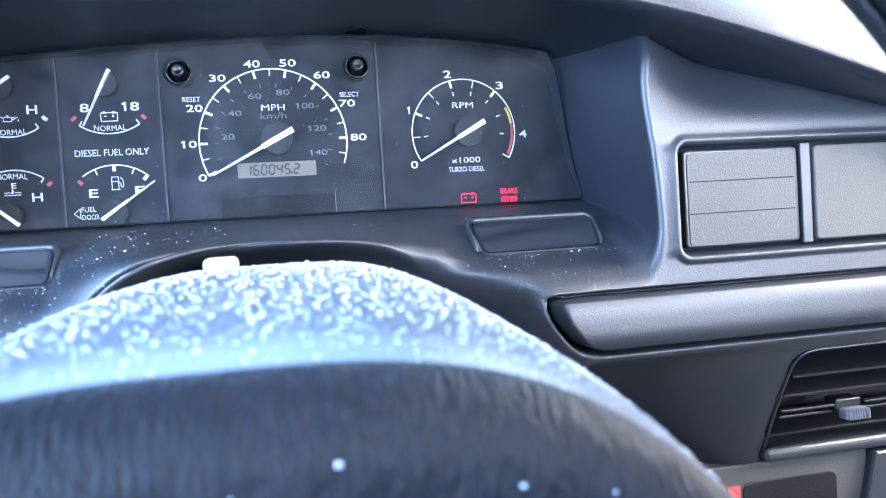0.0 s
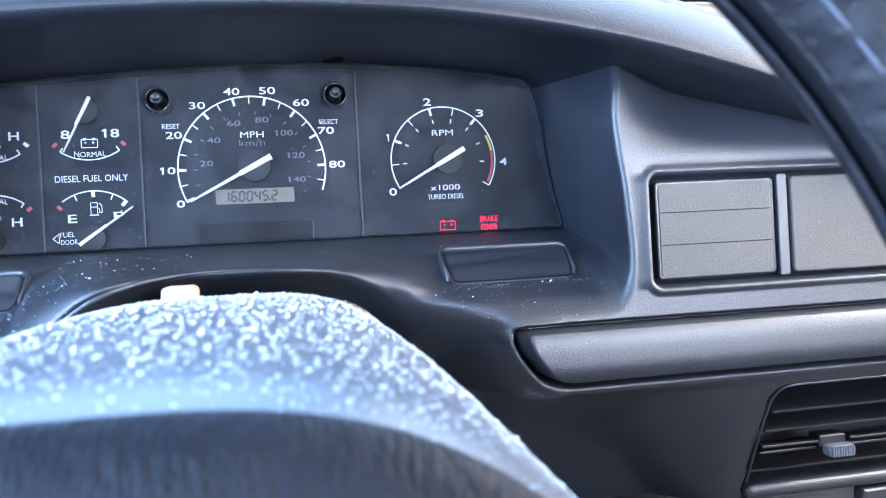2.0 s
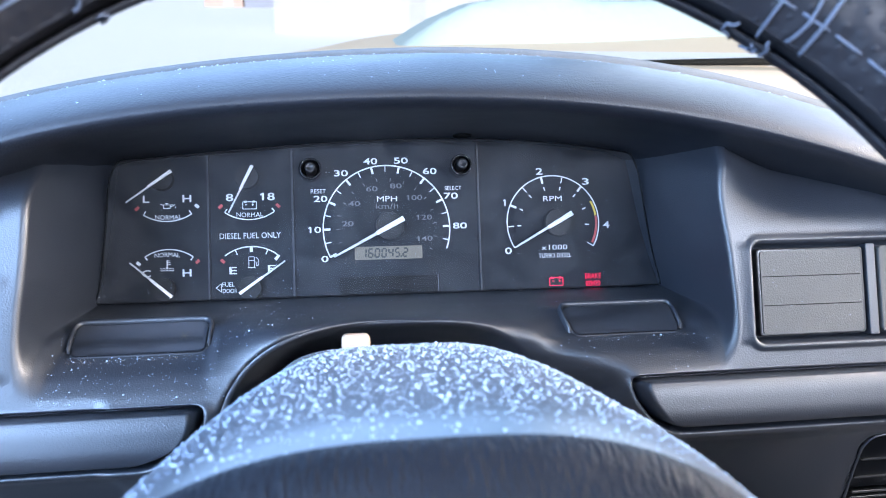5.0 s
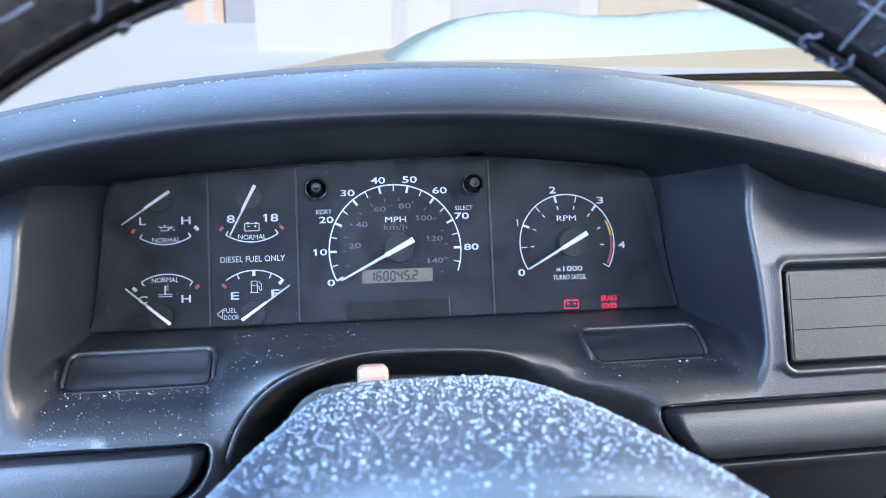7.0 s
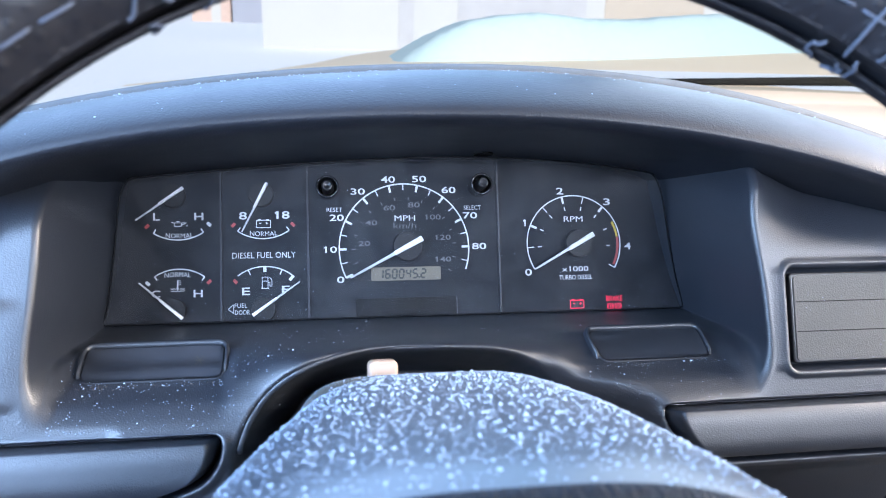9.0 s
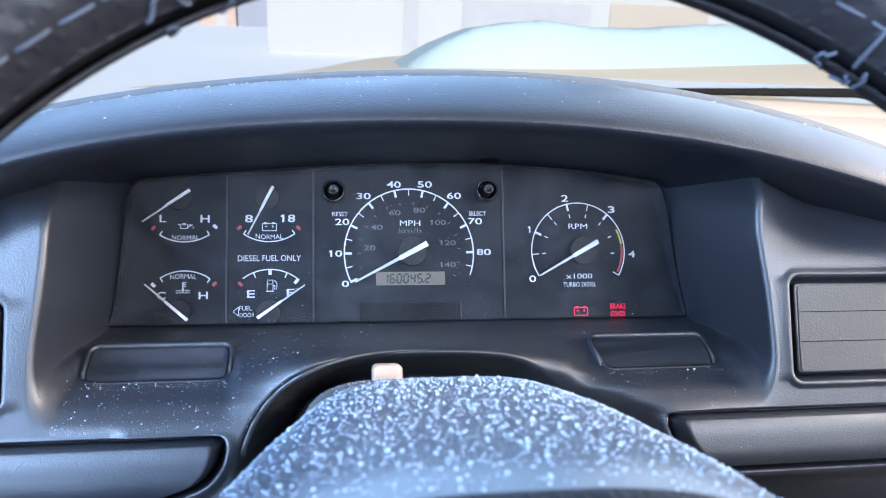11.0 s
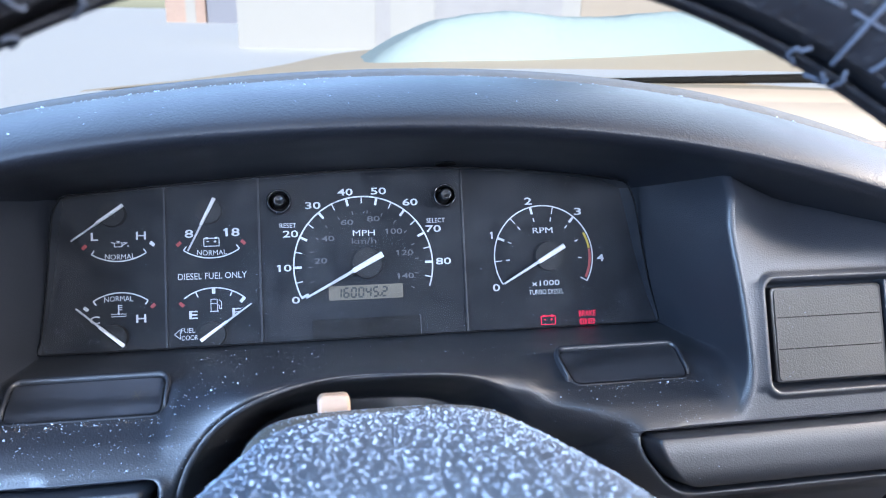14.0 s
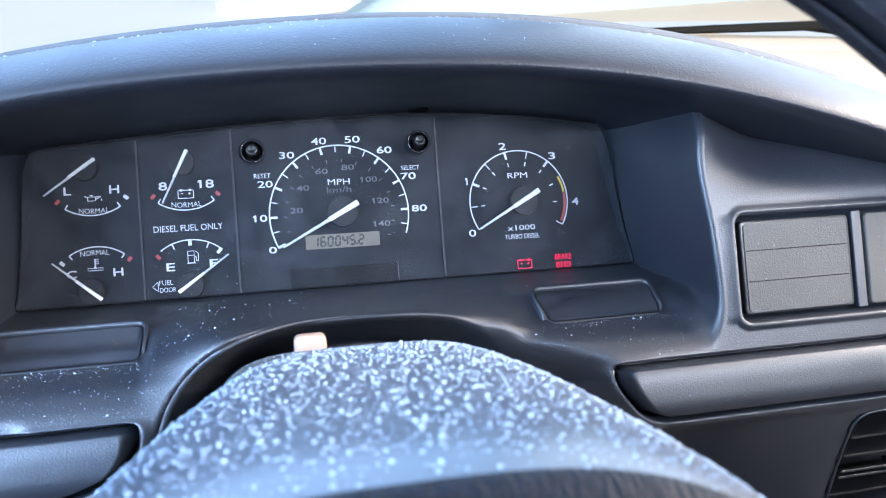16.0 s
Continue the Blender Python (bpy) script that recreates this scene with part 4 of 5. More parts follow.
txt("E", -0.2018, 1.3364, 0.0058, 0.006, m_white, middle_dials, "numeral")
txt("F", -0.1716, 1.3371, 0.0058, 0.0061, m_white, middle_dials, "numeral")
arc(-0.1874, 1.3218, 0.0336, 48, 127.8, 0.0009, m_white, middle_dials, "arc")
tick(-0.1874, 1.3218, 0.0332, 90, 0.0039, 0.0024, m_white, middle_dials)
tick(-0.1874, 1.3218, 0.0332, 67, 0.0039, 0.0009, m_white, middle_dials)
tick(-0.1874, 1.3218, 0.0332, 112, 0.0039, 0.0009, m_white, middle_dials)
tick(-0.1874, 1.3218, 0.0332, 50, 0.0039, 0.0024, m_white, middle_dials)
tick(-0.1874, 1.3218, 0.0336, 135, 0.0039, 0.0024, m_red, middle_dials)
fuel_pump(-0.1861, 1.3428, middle_dials)
txt("FUEL", -0.2057, 1.3254, 0.0035, 0.0095, m_white, middle_dials, "lettering")
txt("DOOR", -0.2046, 1.3202, 0.0035, 0.0112, m_white, middle_dials, "lettering")
triangle(-0.2132, 1.3229, middle_dials)
# rev counter
arc(0.0637, 1.3691, 0.0401, -31, 211, 0.0010, m_white, tacho, 'scale_arc')
arc(0.0637, 1.3691, 0.0379, 8, 28, 0.0018, m_yellow, tacho, 'warning_arc')
arc(0.0637, 1.3691, 0.0379, -28, 7, 0.0020, m_red, tacho, 'warning_arc')
for i in range(10):
    tick(0.0637, 1.3691, 0.0401, 211 - 26.9 * i, 0.0058, 0.0019 if i in (2, 4, 6) else 0.0008, m_white, tacho) if i not in (7, 8) else None
    tick(0.0637, 1.3691, 0.0313, 211 - 26.9 * i, 0.0032, 0.0009, m_white, tacho) if 0 < i < 9 else None
txt("0", 0.0238, 1.3461, 0.0056, 0.0058, m_white, tacho, "numeral")
part("numeral", bar(bar(bmesh.new(), 0.0224, 1.3840, 0.0224, 1.3896, 0.0011, 0.0011, -0.0007), 0.0210, 1.3882, 0.0222, 1.3893, 0.0009, 0.0009, -0.0008), m_white, tacho)
txt("2", 0.0532, 1.4131, 0.0057, 0.006, m_white, tacho, "numeral")
txt("3", 0.0936, 1.4038, 0.0057, 0.006, m_white, tacho, "numeral")
txt("4", 0.1103, 1.3662, 0.0057, 0.006, m_white, tacho, "numeral")
txt("RPM", 0.0638, 1.3896, 0.0044, 0.0163, m_white, tacho, "lettering")
txt("x1000", 0.0638, 1.348, 0.0042, 0.0226, m_white, tacho, "lettering")
txt("TURBO DIESEL", 0.064, 1.3411, 0.0038, 0.0284, m_white, tacho, "lettering")
needle(0.0664, 1.3689, 0.0117, 0.0293, 1.3488, 0.0787, 1.3763, 0.0042, 0.0015, tacho, 0.43)
battery_icon(0.0642, 1.3193, 0.0115, 0.0065, m_redlamp, tacho)
txt("BRAKE", 0.0966, 1.3227, 0.0045, 0.0139, m_redlamp, tacho, "lettering")
brake_icon(0.0963, 1.3163, tacho)

# gear window under the odometer
part("gear_window", outline_slab(rounded(-0.1175, -0.0366, 1.3125, 1.3282, 0.0006, 2), -0.0008, 0.0004, 0.0002), m_window, speedo, "dark empty gear indicator window")
part("gear_window_edge", bar(bmesh.new(), -0.0366, 1.3122, -0.0366, 1.3285, 0.0005, 0.0005, -0.0012), m_dim, speedo)
for x in (-0.2203, -0.1540, -0.0003):
    part("divider", box(x - 0.0007, x + 0.0007, -0.0022, 0.001, 1.3075, float(face_top(x)) + 0.003), m_lit_seam, cluster)

# push buttons that stand out of the lens
for x, z in ((-0.1383, 1.4156), (-0.0160, 1.4172)):
    turn = np.linspace(0, 2 * math.pi, 36, endpoint=False)
    prof = ((0.0086, 0.002), (0.0086, -0.0150), (0.0085, -0.0156), (0.0082, -0.0160), (0.0078, -0.0160), (0.0074, -0.0157), (0.0072, -0.0150))
    part("button_collar", grid(np.array([[(x + r * math.cos(a), y, z + r * math.sin(a)) for a in turn] for r, y in prof]), close_u=True, flip=True), m_collar, cluster, "glossy black collar round a push button")
    prof = ((0.0072, -0.0150), (0.0066, -0.0040), (0.0046, -0.0040))
    part("button_well", grid(np.array([[(x + r * math.cos(a), y, z + r * math.sin(a)) for a in turn] for r, y in prof]), close_u=True, flip=True), m_window, cluster)
    prof = ((0.0044, 0.0), (0.0044, -0.0200), (0.0041, -0.0216), (0.0034, -0.0222), (0.0024, -0.0220), (0.0014, -0.0214), (0.0001, -0.0212))
    part("push_button", grid(np.array([[(x + r * math.cos(a), y, z + r * math.sin(a)) for a in turn] for r, y in prof]), close_u=True, flip=True), m_button, cluster, "round black push button")

# near-black disc standing in for the dark recess under the cowl
bm = bmesh.new()
bmesh.ops.create_cone(bm, cap_ends=True, segments=28, radius1=0.0075, radius2=0.0085, depth=0.006, matrix=Matrix.Translation((-0.017, -0.030, 1.4405)))
part("dimple_disc", bm, m_wiper, dashboard)

# clear lens over the dials
lz = np.linspace(1.3135, 1.408, 12)
pts = [(-0.3060, 1.3135)] + [(float(back_r(z)) - 0.0005, z) for z in lz] + [(x, float(face_top(np.clip(x, -0.31, 0.16))) - 0.001) for x in np.linspace(0.124, -0.282, 28)] + [(float(back_l(z)) + 0.0005, z) for z in lz[:0:-1]]
cut = []
for i, (x, z) in enumerate(pts):
    cut.append((x, z))
    for hx, hz in ((-0.1381, 1.4135), (-0.0184, 1.4150)):
        if i + 1 < len(pts) and z > 1.40 and x > hx >= pts[i + 1][0]:
            top_z = z + (pts[i + 1][1] - z) * (hx - x) / (pts[i + 1][0] - x)
            cut += [(hx + 0.0001, top_z)] + [(hx + 0.0092 * math.sin(a), hz + 0.0092 * math.cos(a)) for a in np.linspace(0.011, 2 * math.pi - 0.011, 30)] + [(hx - 0.0001, top_z)]
bm = outline_slab(cut, -0.0062, -0.0050)
for v in bm.verts:
    v.co.y -= (v.co.z - 1.313) * 0.21
lens = part("lens", bm, g_lens, cluster, "clear dusty plastic lens")
lens.visible_shadow = False
part("lens_rim", tube([(x, -0.0060 - (z - 1.313) * 0.21, z) for x, z in round_polygon(pts, 0.006, 4)], 0.0007, 6, True), m_window, cluster)


# ---- steering column and wheel ----
rng = np.random.default_rng(5)
column = thing("steering_column", (-0.09, -0.1, 1.10), DASH, "dark steering column shroud dusted with snow", "steering column")
def shroud_z(u, top, n=4.0):
    """Height over the shroud's width, u from -1 to 1: a flat top with rounded shoulders."""
    return top - 0.060 + 0.060 * (1 - np.abs(u) ** n) ** (1 / n)


t = np.sin(np.linspace(-1, 1, 61) * math.pi / 2)
rows = []
for y, w, top in ((0.02, 0.074, 1.258), (-0.08, 0.082, 1.270), (-0.145, 0.089, 1.2795), (-0.165, 0.0915, 1.2828), (-0.185, 0.0915, 1.2835), (-0.20, 0.0900, 1.2815), (-0.25, 0.088, 1.270)):
    x = np.concatenate([[-0.092 - 0.74 * w], -0.092 + w * np.where(t < 0, 0.74, 1.0) * t, [-0.092 + w]])
    z = np.concatenate([[top - 0.16], shroud_z(t, top), [top - 0.16]])
    rows.append(np.stack([x, np.full_like(x, y), z], -1))
part("shroud", grid(np.array(rows), flip=True), m_shroud, column, "dark shroud with frost and warm side light in its colour")
part("hazard_knob", outline_slab(rounded(-0.1166, -0.0992, 1.270, 1.2903, 0.0035), -0.157, -0.143, 0.002), m_orange, column, "pale orange hazard flasher knob")

wheel = thing("steering_wheel", (-0.0845, -0.404, 1.20), DASH, "black steering wheel with a stitched leather cover", "steering wheel")


def pad_half(y):
    return np.interp(y, (-0.405, -0.30, -0.205, -0.195), (0.131, 0.116, 0.100, 0.094))


def pad_top(y):
    return np.interp(y, (-0.412, -0.408, -0.403, -0.396, -0.385, -0.36, -0.32, -0.28, -0.24, -0.205, -0.197, -0.195), (1.260, 1.2675, 1.2725, 1.2755, 1.2785, 1.2815, 1.2845, 1.2865, 1.2870, 1.2865, 1.283, 1.276))


def pad_c(y):
    return np.interp(y, (-0.40, -0.20), (-0.090, -0.082))


PAD_C = -0.090


def pad_z(x, y):
    u = np.abs(x - pad_c(y)) / pad_half(y)
    return pad_top(y) - 0.062 * u ** np.interp(y, (-0.40, -0.20), (3.0, 3.8))


t = np.linspace(-1.32, 1.32, 71)
rows = []
for y in (-0.195, -0.197, -0.205, -0.22, -0.24, -0.26, -0.28, -0.30, -0.32, -0.34, -0.36, -0.375, -0.385, -0.392, -0.397, -0.400):
    x = pad_c(y) + t * pad_half(y)
    rows.append(np.stack([x, np.full_like(x, y), pad_z(x, y)], -1))
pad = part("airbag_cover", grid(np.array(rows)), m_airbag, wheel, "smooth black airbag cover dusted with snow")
rows = []
for y in (-0.400, -0.403, -0.4055, -0.408, -0.410, -0.412):
    x = pad_c(y) + t * pad_half(y)
    rows.append(np.stack([x, np.full_like(x, y), pad_z(x, y)], -1))
for d in (0.004, 0.010, 0.018, 0.03, 0.045, 0.06, 0.08):
    bulge = 0.010 * (1 - math.exp(-d / 0.02)) * np.clip(1 - (t / 1.3) ** 2, 0, 1)
    rows.append(np.stack([x, -0.412 - bulge + 0.25 * d, pad_z(x, -0.412) - d], -1))
part("airbag_front", grid(np.array(rows)), m_grainy_shaded, pad, "grained black airbag front, darkened as in shade")

WHEEL_R, RIM_R, TILT_W = 0.2115, 0.0235, 0.241
WC = Vector((-0.0845, -0.420, 1.251))
up_w, ax_w = Vector((0, math.sin(TILT_W), math.cos(TILT_W))), Vector((0, -math.cos(TILT_W), math.sin(TILT_W)))


def rim_point(a, phi, r):
    """On the rim: a runs round the wheel from its right, phi round the grip from outside towards the driver."""
    out = Vector((1, 0, 0)) * math.cos(a) + up_w * math.sin(a)
    return WC + out * (WHEEL_R + r * math.cos(phi)) + ax_w * (r * math.sin(phi))


def rim_sheet(r, p0, p1, n=14, m=160, lump=0.0):
    return grid(np.array([[rim_point(2 * math.pi * i / m, radians(p0 + (p1 - p0) * j / n), r * (1 + lump * math.sin(j / n * math.pi) * (noise.noise((i * 0.6, j * 0.9, 3.0))))) for i in range(m)] for j in range(n + 1)]), close_u=True)


part("rim", rim_sheet(0.0205, 0, 360, 20), m_rubber, wheel, "black moulded rim")
cover = part("leather_cover", rim_sheet(RIM_R, -162, 174, 30, lump=0.025), m_leather, wheel, "dark stitched leather cover")
part("cover_edge", tube([rim_point(2 * math.pi * i / 160, radians(174), RIM_R - 0.0006) for i in range(160)], 0.0010, 6, True), m_leather, cover)
part("cover_edge", tube([rim_point(2 * math.pi * i / 160, radians(198), RIM_R - 0.0006) for i in range(160)], 0.0011, 6, True), m_leather, cover)
for i in range(96):
    a0, a1 = 2 * math.pi * i / 96, 2 * math.pi * (i + 0.80) / 96
    part("stitch", tube([rim_point(a0 + (a1 - a0) * k / 4, radians(147), RIM_R + (0.0004 if 0 < k < 4 else -0.0004)) for k in range(5)], 0.0005, 6), m_thread, cover)
# raised pebbles of the leather
verts, faces = [], []
for i in range(210):
    for j in range(15):
        a = 2 * math.pi * (i + 0.5 * (j % 2) + rng.uniform(-0.2, 0.2)) / 210
        phi = radians(-60 + 16.5 * j + rng.uniform(-3, 3))
        if abs(math.degrees(phi) - 147) < 5:
            continue
        n, r, hgt = len(verts), rng.uniform(0.0012, 0.0026), rng.uniform(0.0001, 0.00035)
        verts.append(rim_point(a, phi, RIM_R + hgt))
        for s, lift in ((0.6, 0.7), (1.0, -0.6)):
            for k in range(7):
                q = 2 * math.pi * k / 7
                verts.append(rim_point(a + s * r * math.cos(q) / WHEEL_R, phi + s * r * math.sin(q) / RIM_R, RIM_R + hgt * lift))
        for k in range(7):
            m = (k + 1) % 7
            faces += [(n, n + 1 + k, n + 1 + m), (n + 1 + k, n + 8 + k, n + 8 + m, n + 1 + m)]
part("leather_grain", mesh_from(verts, faces), m_leather, cover)


def lace(a0, p0, a1, p1):
    sway = rng.uniform(-1.3, 1.3)
    part("lace", tube([rim_point(radians(a0 + (a1 - a0) * k / 10 + sway * math.sin(k / 10 * math.pi)), radians(p0 + (p1 - p0) * k / 10 + 3 * math.sin(k * 1.3)), RIM_R + 0.0007) for k in range(11)], 0.00065, 6), m_thread, cover)


for a0, p0, a1, p1 in ((53.7, 184, 53.5, 116), (51.2, 172, 51.7, 122), (49.3, 176, 50.0, 98), (56.0, 180, 55.6, 208), (52.4, 182, 52.0, 208), (53.5, 196, 54.2, 216),
                       (124.6, 174, 123.0, 146), (122.9, 206, 123.1, 192), (120.4, 174, 120.0, 152), (118.0, 200, 117.0, 186)):
    lace(a0, p0, a1, p1)
for s in (-1, 1):
    part("spoke", tube([WC + Vector((s * 0.02, 0.01, -0.045)), WC + Vector((s * 0.11, 0.008, -0.05)), rim_point(math.radians(270 + s * 72), math.radians(180), 0.016)], 0.014, 10), m_airbag, wheel)

# ---- snow crumbs ----


def crumbs(name, pts, sizes, label, fine=1, mat=m_flake):
    """Many small uneven grains of snow, lying on a surface."""
    bm = bmesh.new()
    bmesh.ops.create_icosphere(bm, subdivisions=fine, radius=1.0)
    base = np.array([v.co[:] for v in bm.verts])
    tri = np.array([[v.index for v in f.verts] for f in bm.faces])
    bm.free()
    k, n = len(pts), len(base)
    v = base[None] * (sizes[:, None, None] * rng.uniform(0.88, 1.1, (k, n, 1))) * np.array((1, 1, 0.75)) * rng.uniform(0.9, 1.1, (k, 1, 3)) + np.array(pts)[:, None, :]
    f = (tri[None] + n * np.arange(k)[:, None, None]).reshape(-1, 3)
    ob = new(name, mesh_from(v.reshape(-1, 3), [tuple(map(int, q)) for q in f]))
    ob.data.materials.append(mat)
    ob.matrix_basis = DASH
    return tagged(ob, label, "snow" if mat is m_flake else "dirt", kind="stuff")


for k, mean, spread, fine in ((1800, -7.56, 0.22, 2), (3400, -8.0, 0.24, 1), (9500, -8.6, 0.3, 1)):
    y, u = rng.uniform(-0.400, -0.198, k), 1.2 - 2.4 * rng.uniform(0, 1, k) ** 1.12
    keep = rng.uniform(0, 1, k) < np.interp(y, (-0.40, -0.385, -0.345, -0.2), (0.45, 0.85, 1.0, 1.0))
    y, u = y[keep], u[keep]
    x = pad_c(y) + u * pad_half(y)
    size = rng.lognormal(mean, spread, len(x)) * np.interp(y, (-0.40, -0.33), (1.1, 1.0))
    crumbs("snow_grains", np.stack([x, y, pad_z(x, y) + 0.25 * size], -1), size, "loose white snow grains on the steering column", fine)
k = 130
x, d = rng.uniform(-0.23, 0.05, k), rng.uniform(0.002, 0.06, k)
yy = -0.4135 - 0.010 * (1 - np.exp(-d / 0.02)) * np.clip(1 - ((x - PAD_C) / 0.195) ** 2, 0, 1) + 0.25 * d
crumbs("snow_grains", np.stack([x, yy - 0.0004, pad_z(x, np.full_like(x, -0.412)) - d], -1), rng.lognormal(-7.5, 0.45, k), "loose white snow grains on the airbag cover", 2)
k = 940
x = np.concatenate([-0.30 + 0.15 * rng.uniform(0, 1, 560) ** 1.15, rng.uniform(0.03, 0.145, 110), rng.uniform(-0.20, 0.05, 120), rng.uniform(-0.29, -0.205, 90), rng.uniform(0.045, 0.13, 60)])
z = np.concatenate([1.253 + 0.046 * rng.uniform(0, 1, 560) ** 1.3, rng.uniform(1.256, 1.280, 110), rng.uniform(1.298, 1.311, 120), rng.normal(1.2775, 0.0010, 90), rng.normal(1.2778, 0.0010, 60)])
crumbs("snow_grains", np.stack([x, bezel_y(x, z) - 0.0003, z + 0.0002], -1), rng.lognormal(-8.45, 0.45, k), "fine white snow grains on the shelf below the dials")
k = 130
x, a = rng.uniform(-0.35, 0.10, k), rng.uniform(0.08, 0.92, k)
y, u = cowl_front(a)
crumbs("snow_grains", np.stack([x, y, lip_z(x) + u * (crest_z(x) - 0.0150 - lip_z(x)) + 0.0002], -1), rng.lognormal(-8.3, 0.4, k), "fine white snow grains on the dashboard cowl")
k = 420
x = -0.38 + 0.60 * rng.uniform(0, 1, k) ** 1.3
y, u = cowl_front(rng.normal(0.74, 0.03, k))
crumbs("snow_grains", np.stack([x, y, lip_z(x) + u * (crest_z(x) - 0.0150 - lip_z(x)) + rng.uniform(-0.0003, 0.0005, k)], -1), rng.lognormal(-8.2, 0.45, k), "line of white frost along the crest of the cowl")
k = 640
x = np.concatenate([rng.uniform(-0.29, 0.13, 460), rng.uniform(-0.30, -0.24, 100), rng.uniform(0.09, 0.155, 80)])
z = 1.3150 + np.concatenate([0.10 * rng.uniform(0, 1, 460) ** 2.2, 0.018 * rng.uniform(0, 1, 180)])
dust = crumbs("dust_specks", np.stack([x, -0.0064 - (z - 1.313) * 0.21, z], -1), rng.lognormal(-8.85, 0.4, k), "pale dust specks on the clear dial lens")
k = 240
x, z = rng.uniform(0.172, 0.345, k), rng.uniform(1.277, 1.334, k)
crumbs("dust_specks", np.stack([x, np.full(k, -0.1328), z], -1), rng.lognormal(-9.1, 0.4, k), "pale dust specks on the blank switch covers")
k = 200
x, s = rng.uniform(0.10, 0.40, k), rng.uniform(-0.85, 0.9, k)
crumbs("dust_specks", np.stack([x, -0.1467 + np.where(s > 0, 0.0030, 0.0060) * np.abs(s) ** 3.2, 1.23425 + 0.0166 * s], -1), rng.lognormal(-9.1, 0.4, k), "pale dust specks on the drawer front")
k = 150
x = np.concatenate([rng.uniform(-0.292, -0.206, 100), rng.uniform(0.046, 0.128, 50)])
z = rng.normal(1.2772, 0.0009, k)
crumbs("dirt_crumbs", np.stack([x, bezel_y(x, z) - 0.0002, z], -1), rng.lognormal(-8.5, 0.4, k), "brown dirt crumbs on the ledge below the pods", mat=m_dirt)
# faint symbol on one pod lens
for a, c, d, e in ((-0.0022, -0.0026, 0.0022, 0.0026), (-0.0022, 0.0026, 0.0022, -0.0026), (-0.0026, 0.0, 0.0026, 0.0)):
    bm = bar(bmesh.new(), -0.2220 + a, 1.2905 + c, -0.2220 + d, 1.2905 + e, 0.0005, 0.0005, 0.0)
    for v in bm.verts:
        v.co.y = -0.0788 + (v.co.z - 1.2985) * 1.333
    part("pod_symbol", bm, m_blank, dashboard)
k = 700
u, y = rng.uniform(-0.98, 0.98, k), rng.uniform(-0.197, -0.150, k)
w, top = np.interp(y, (-0.20, -0.185, -0.165, -0.145), (0.0900, 0.0915, 0.0915, 0.089)), np.interp(y, (-0.20, -0.185, -0.165, -0.145), (1.2815, 1.2835, 1.2828, 1.2795))
crumbs("snow_grains", np.stack([-0.092 + w * np.where(u < 0, 0.74, 1.0) * u, y, shroud_z(u, top) + 0.0002], -1), rng.lognormal(-8.5, 0.4, k), "fine white snow grains on the column shroud")


# ---- the cab round the camera ----
I4 = Matrix.Identity(4)


def structure(name, me, mat, label, category):
    if isinstance(me, bmesh.types.BMesh):
        me = bm_mesh(me)
    me.materials.append(mat)
    return tagged(new(name, me), label, category, kind="structure")


CAB_L, CAB_R, CAB_B = -0.74, 1.20, -1.25
structure("ceiling", box(CAB_L, CAB_R, CAB_B, -0.09, 1.90, 1.94), m_headliner, "pale cloth cab headliner", "ceiling")
structure("floor", box(CAB_L, CAB_R, CAB_B, 0.75, 0.62, 0.66), m_cab, "dark cab floor mat", "floor")
structure("wall_under", box(CAB_L + 0.06, CAB_R - 0.06, CAB_B + 0.05, 2.05, -0.05, 0.62), m_cab, "dark truck underbody above the snow", "wall")
structure("wall_front", box(CAB_L, CAB_R, 0.72, 0.75, 0.66, 1.24), m_cab, "dark cab firewall", "wall")
bm = box(CAB_L, CAB_R, CAB_B - 0.04, CAB_B, 0.62, 1.36)
add_box(bm, CAB_L, CAB_R, CAB_B - 0.04, CAB_B, 1.80, 1.94)
add_box(bm, CAB_L, CAB_L + 0.25, CAB_B - 0.04, CAB_B, 1.36, 1.80)
add_box(bm, CAB_R - 0.25, CAB_R, CAB_B - 0.04, CAB_B, 1.36, 1.80)
structure("wall_rear", bm, m_cab, "rear cab wall with a wide window", "wall")
bm = box(CAB_R, CAB_R + 0.04, CAB_B, 0.75, 0.62, 1.22)
add_box(bm, CAB_R, CAB_R + 0.04, CAB_B, -1.0, 1.22, 1.94)
add_box(bm, CAB_R, CAB_R + 0.04, -1.0, -0.04, 1.84, 1.94)
structure("wall_right", bm, m_cab, "cab door with a large side window", "door")
bm = box(CAB_L - 0.04, CAB_L, CAB_B, -0.95, 0.62, 1.94)
add_box(bm, CAB_L - 0.04, CAB_L, 0.35, 0.75, 0.62, 1.20)
add_box(bm, CAB_L - 0.04, CAB_L, -0.95, -0.04, 1.86, 1.94)
structure("wall_left", bm, m_cab, "open driver's doorway of the cab", "wall")
for x in (CAB_L - 0.02, CAB_R + 0.02):
    structure("trim", tube([(x, 0.80, 1.22), (x, 0.35, 1.565), (x, -0.10, 1.90)], 0.035, 10), m_cab, "dark windscreen pillar", "pillar")
pane = structure("window_1", grid(np.array([[(x, 0.80 - 0.90 * s, 1.235 + 0.66 * s) for x in np.linspace(CAB_L, CAB_R, 12)] for s in np.linspace(0, 1, 8)])), g_wind, "clear raked windscreen", "windscreen")
pane.visible_shadow = False
seat = thing("bench_seat", (0.32, -1.0, 0.66), I4, "dark cloth bench seat", "seat")
part("seat_cushion", bm_mesh(box(-0.48, 1.12, -1.12, -0.62, 0.70, 1.02, 0.05, 4), True), m_seat, seat)
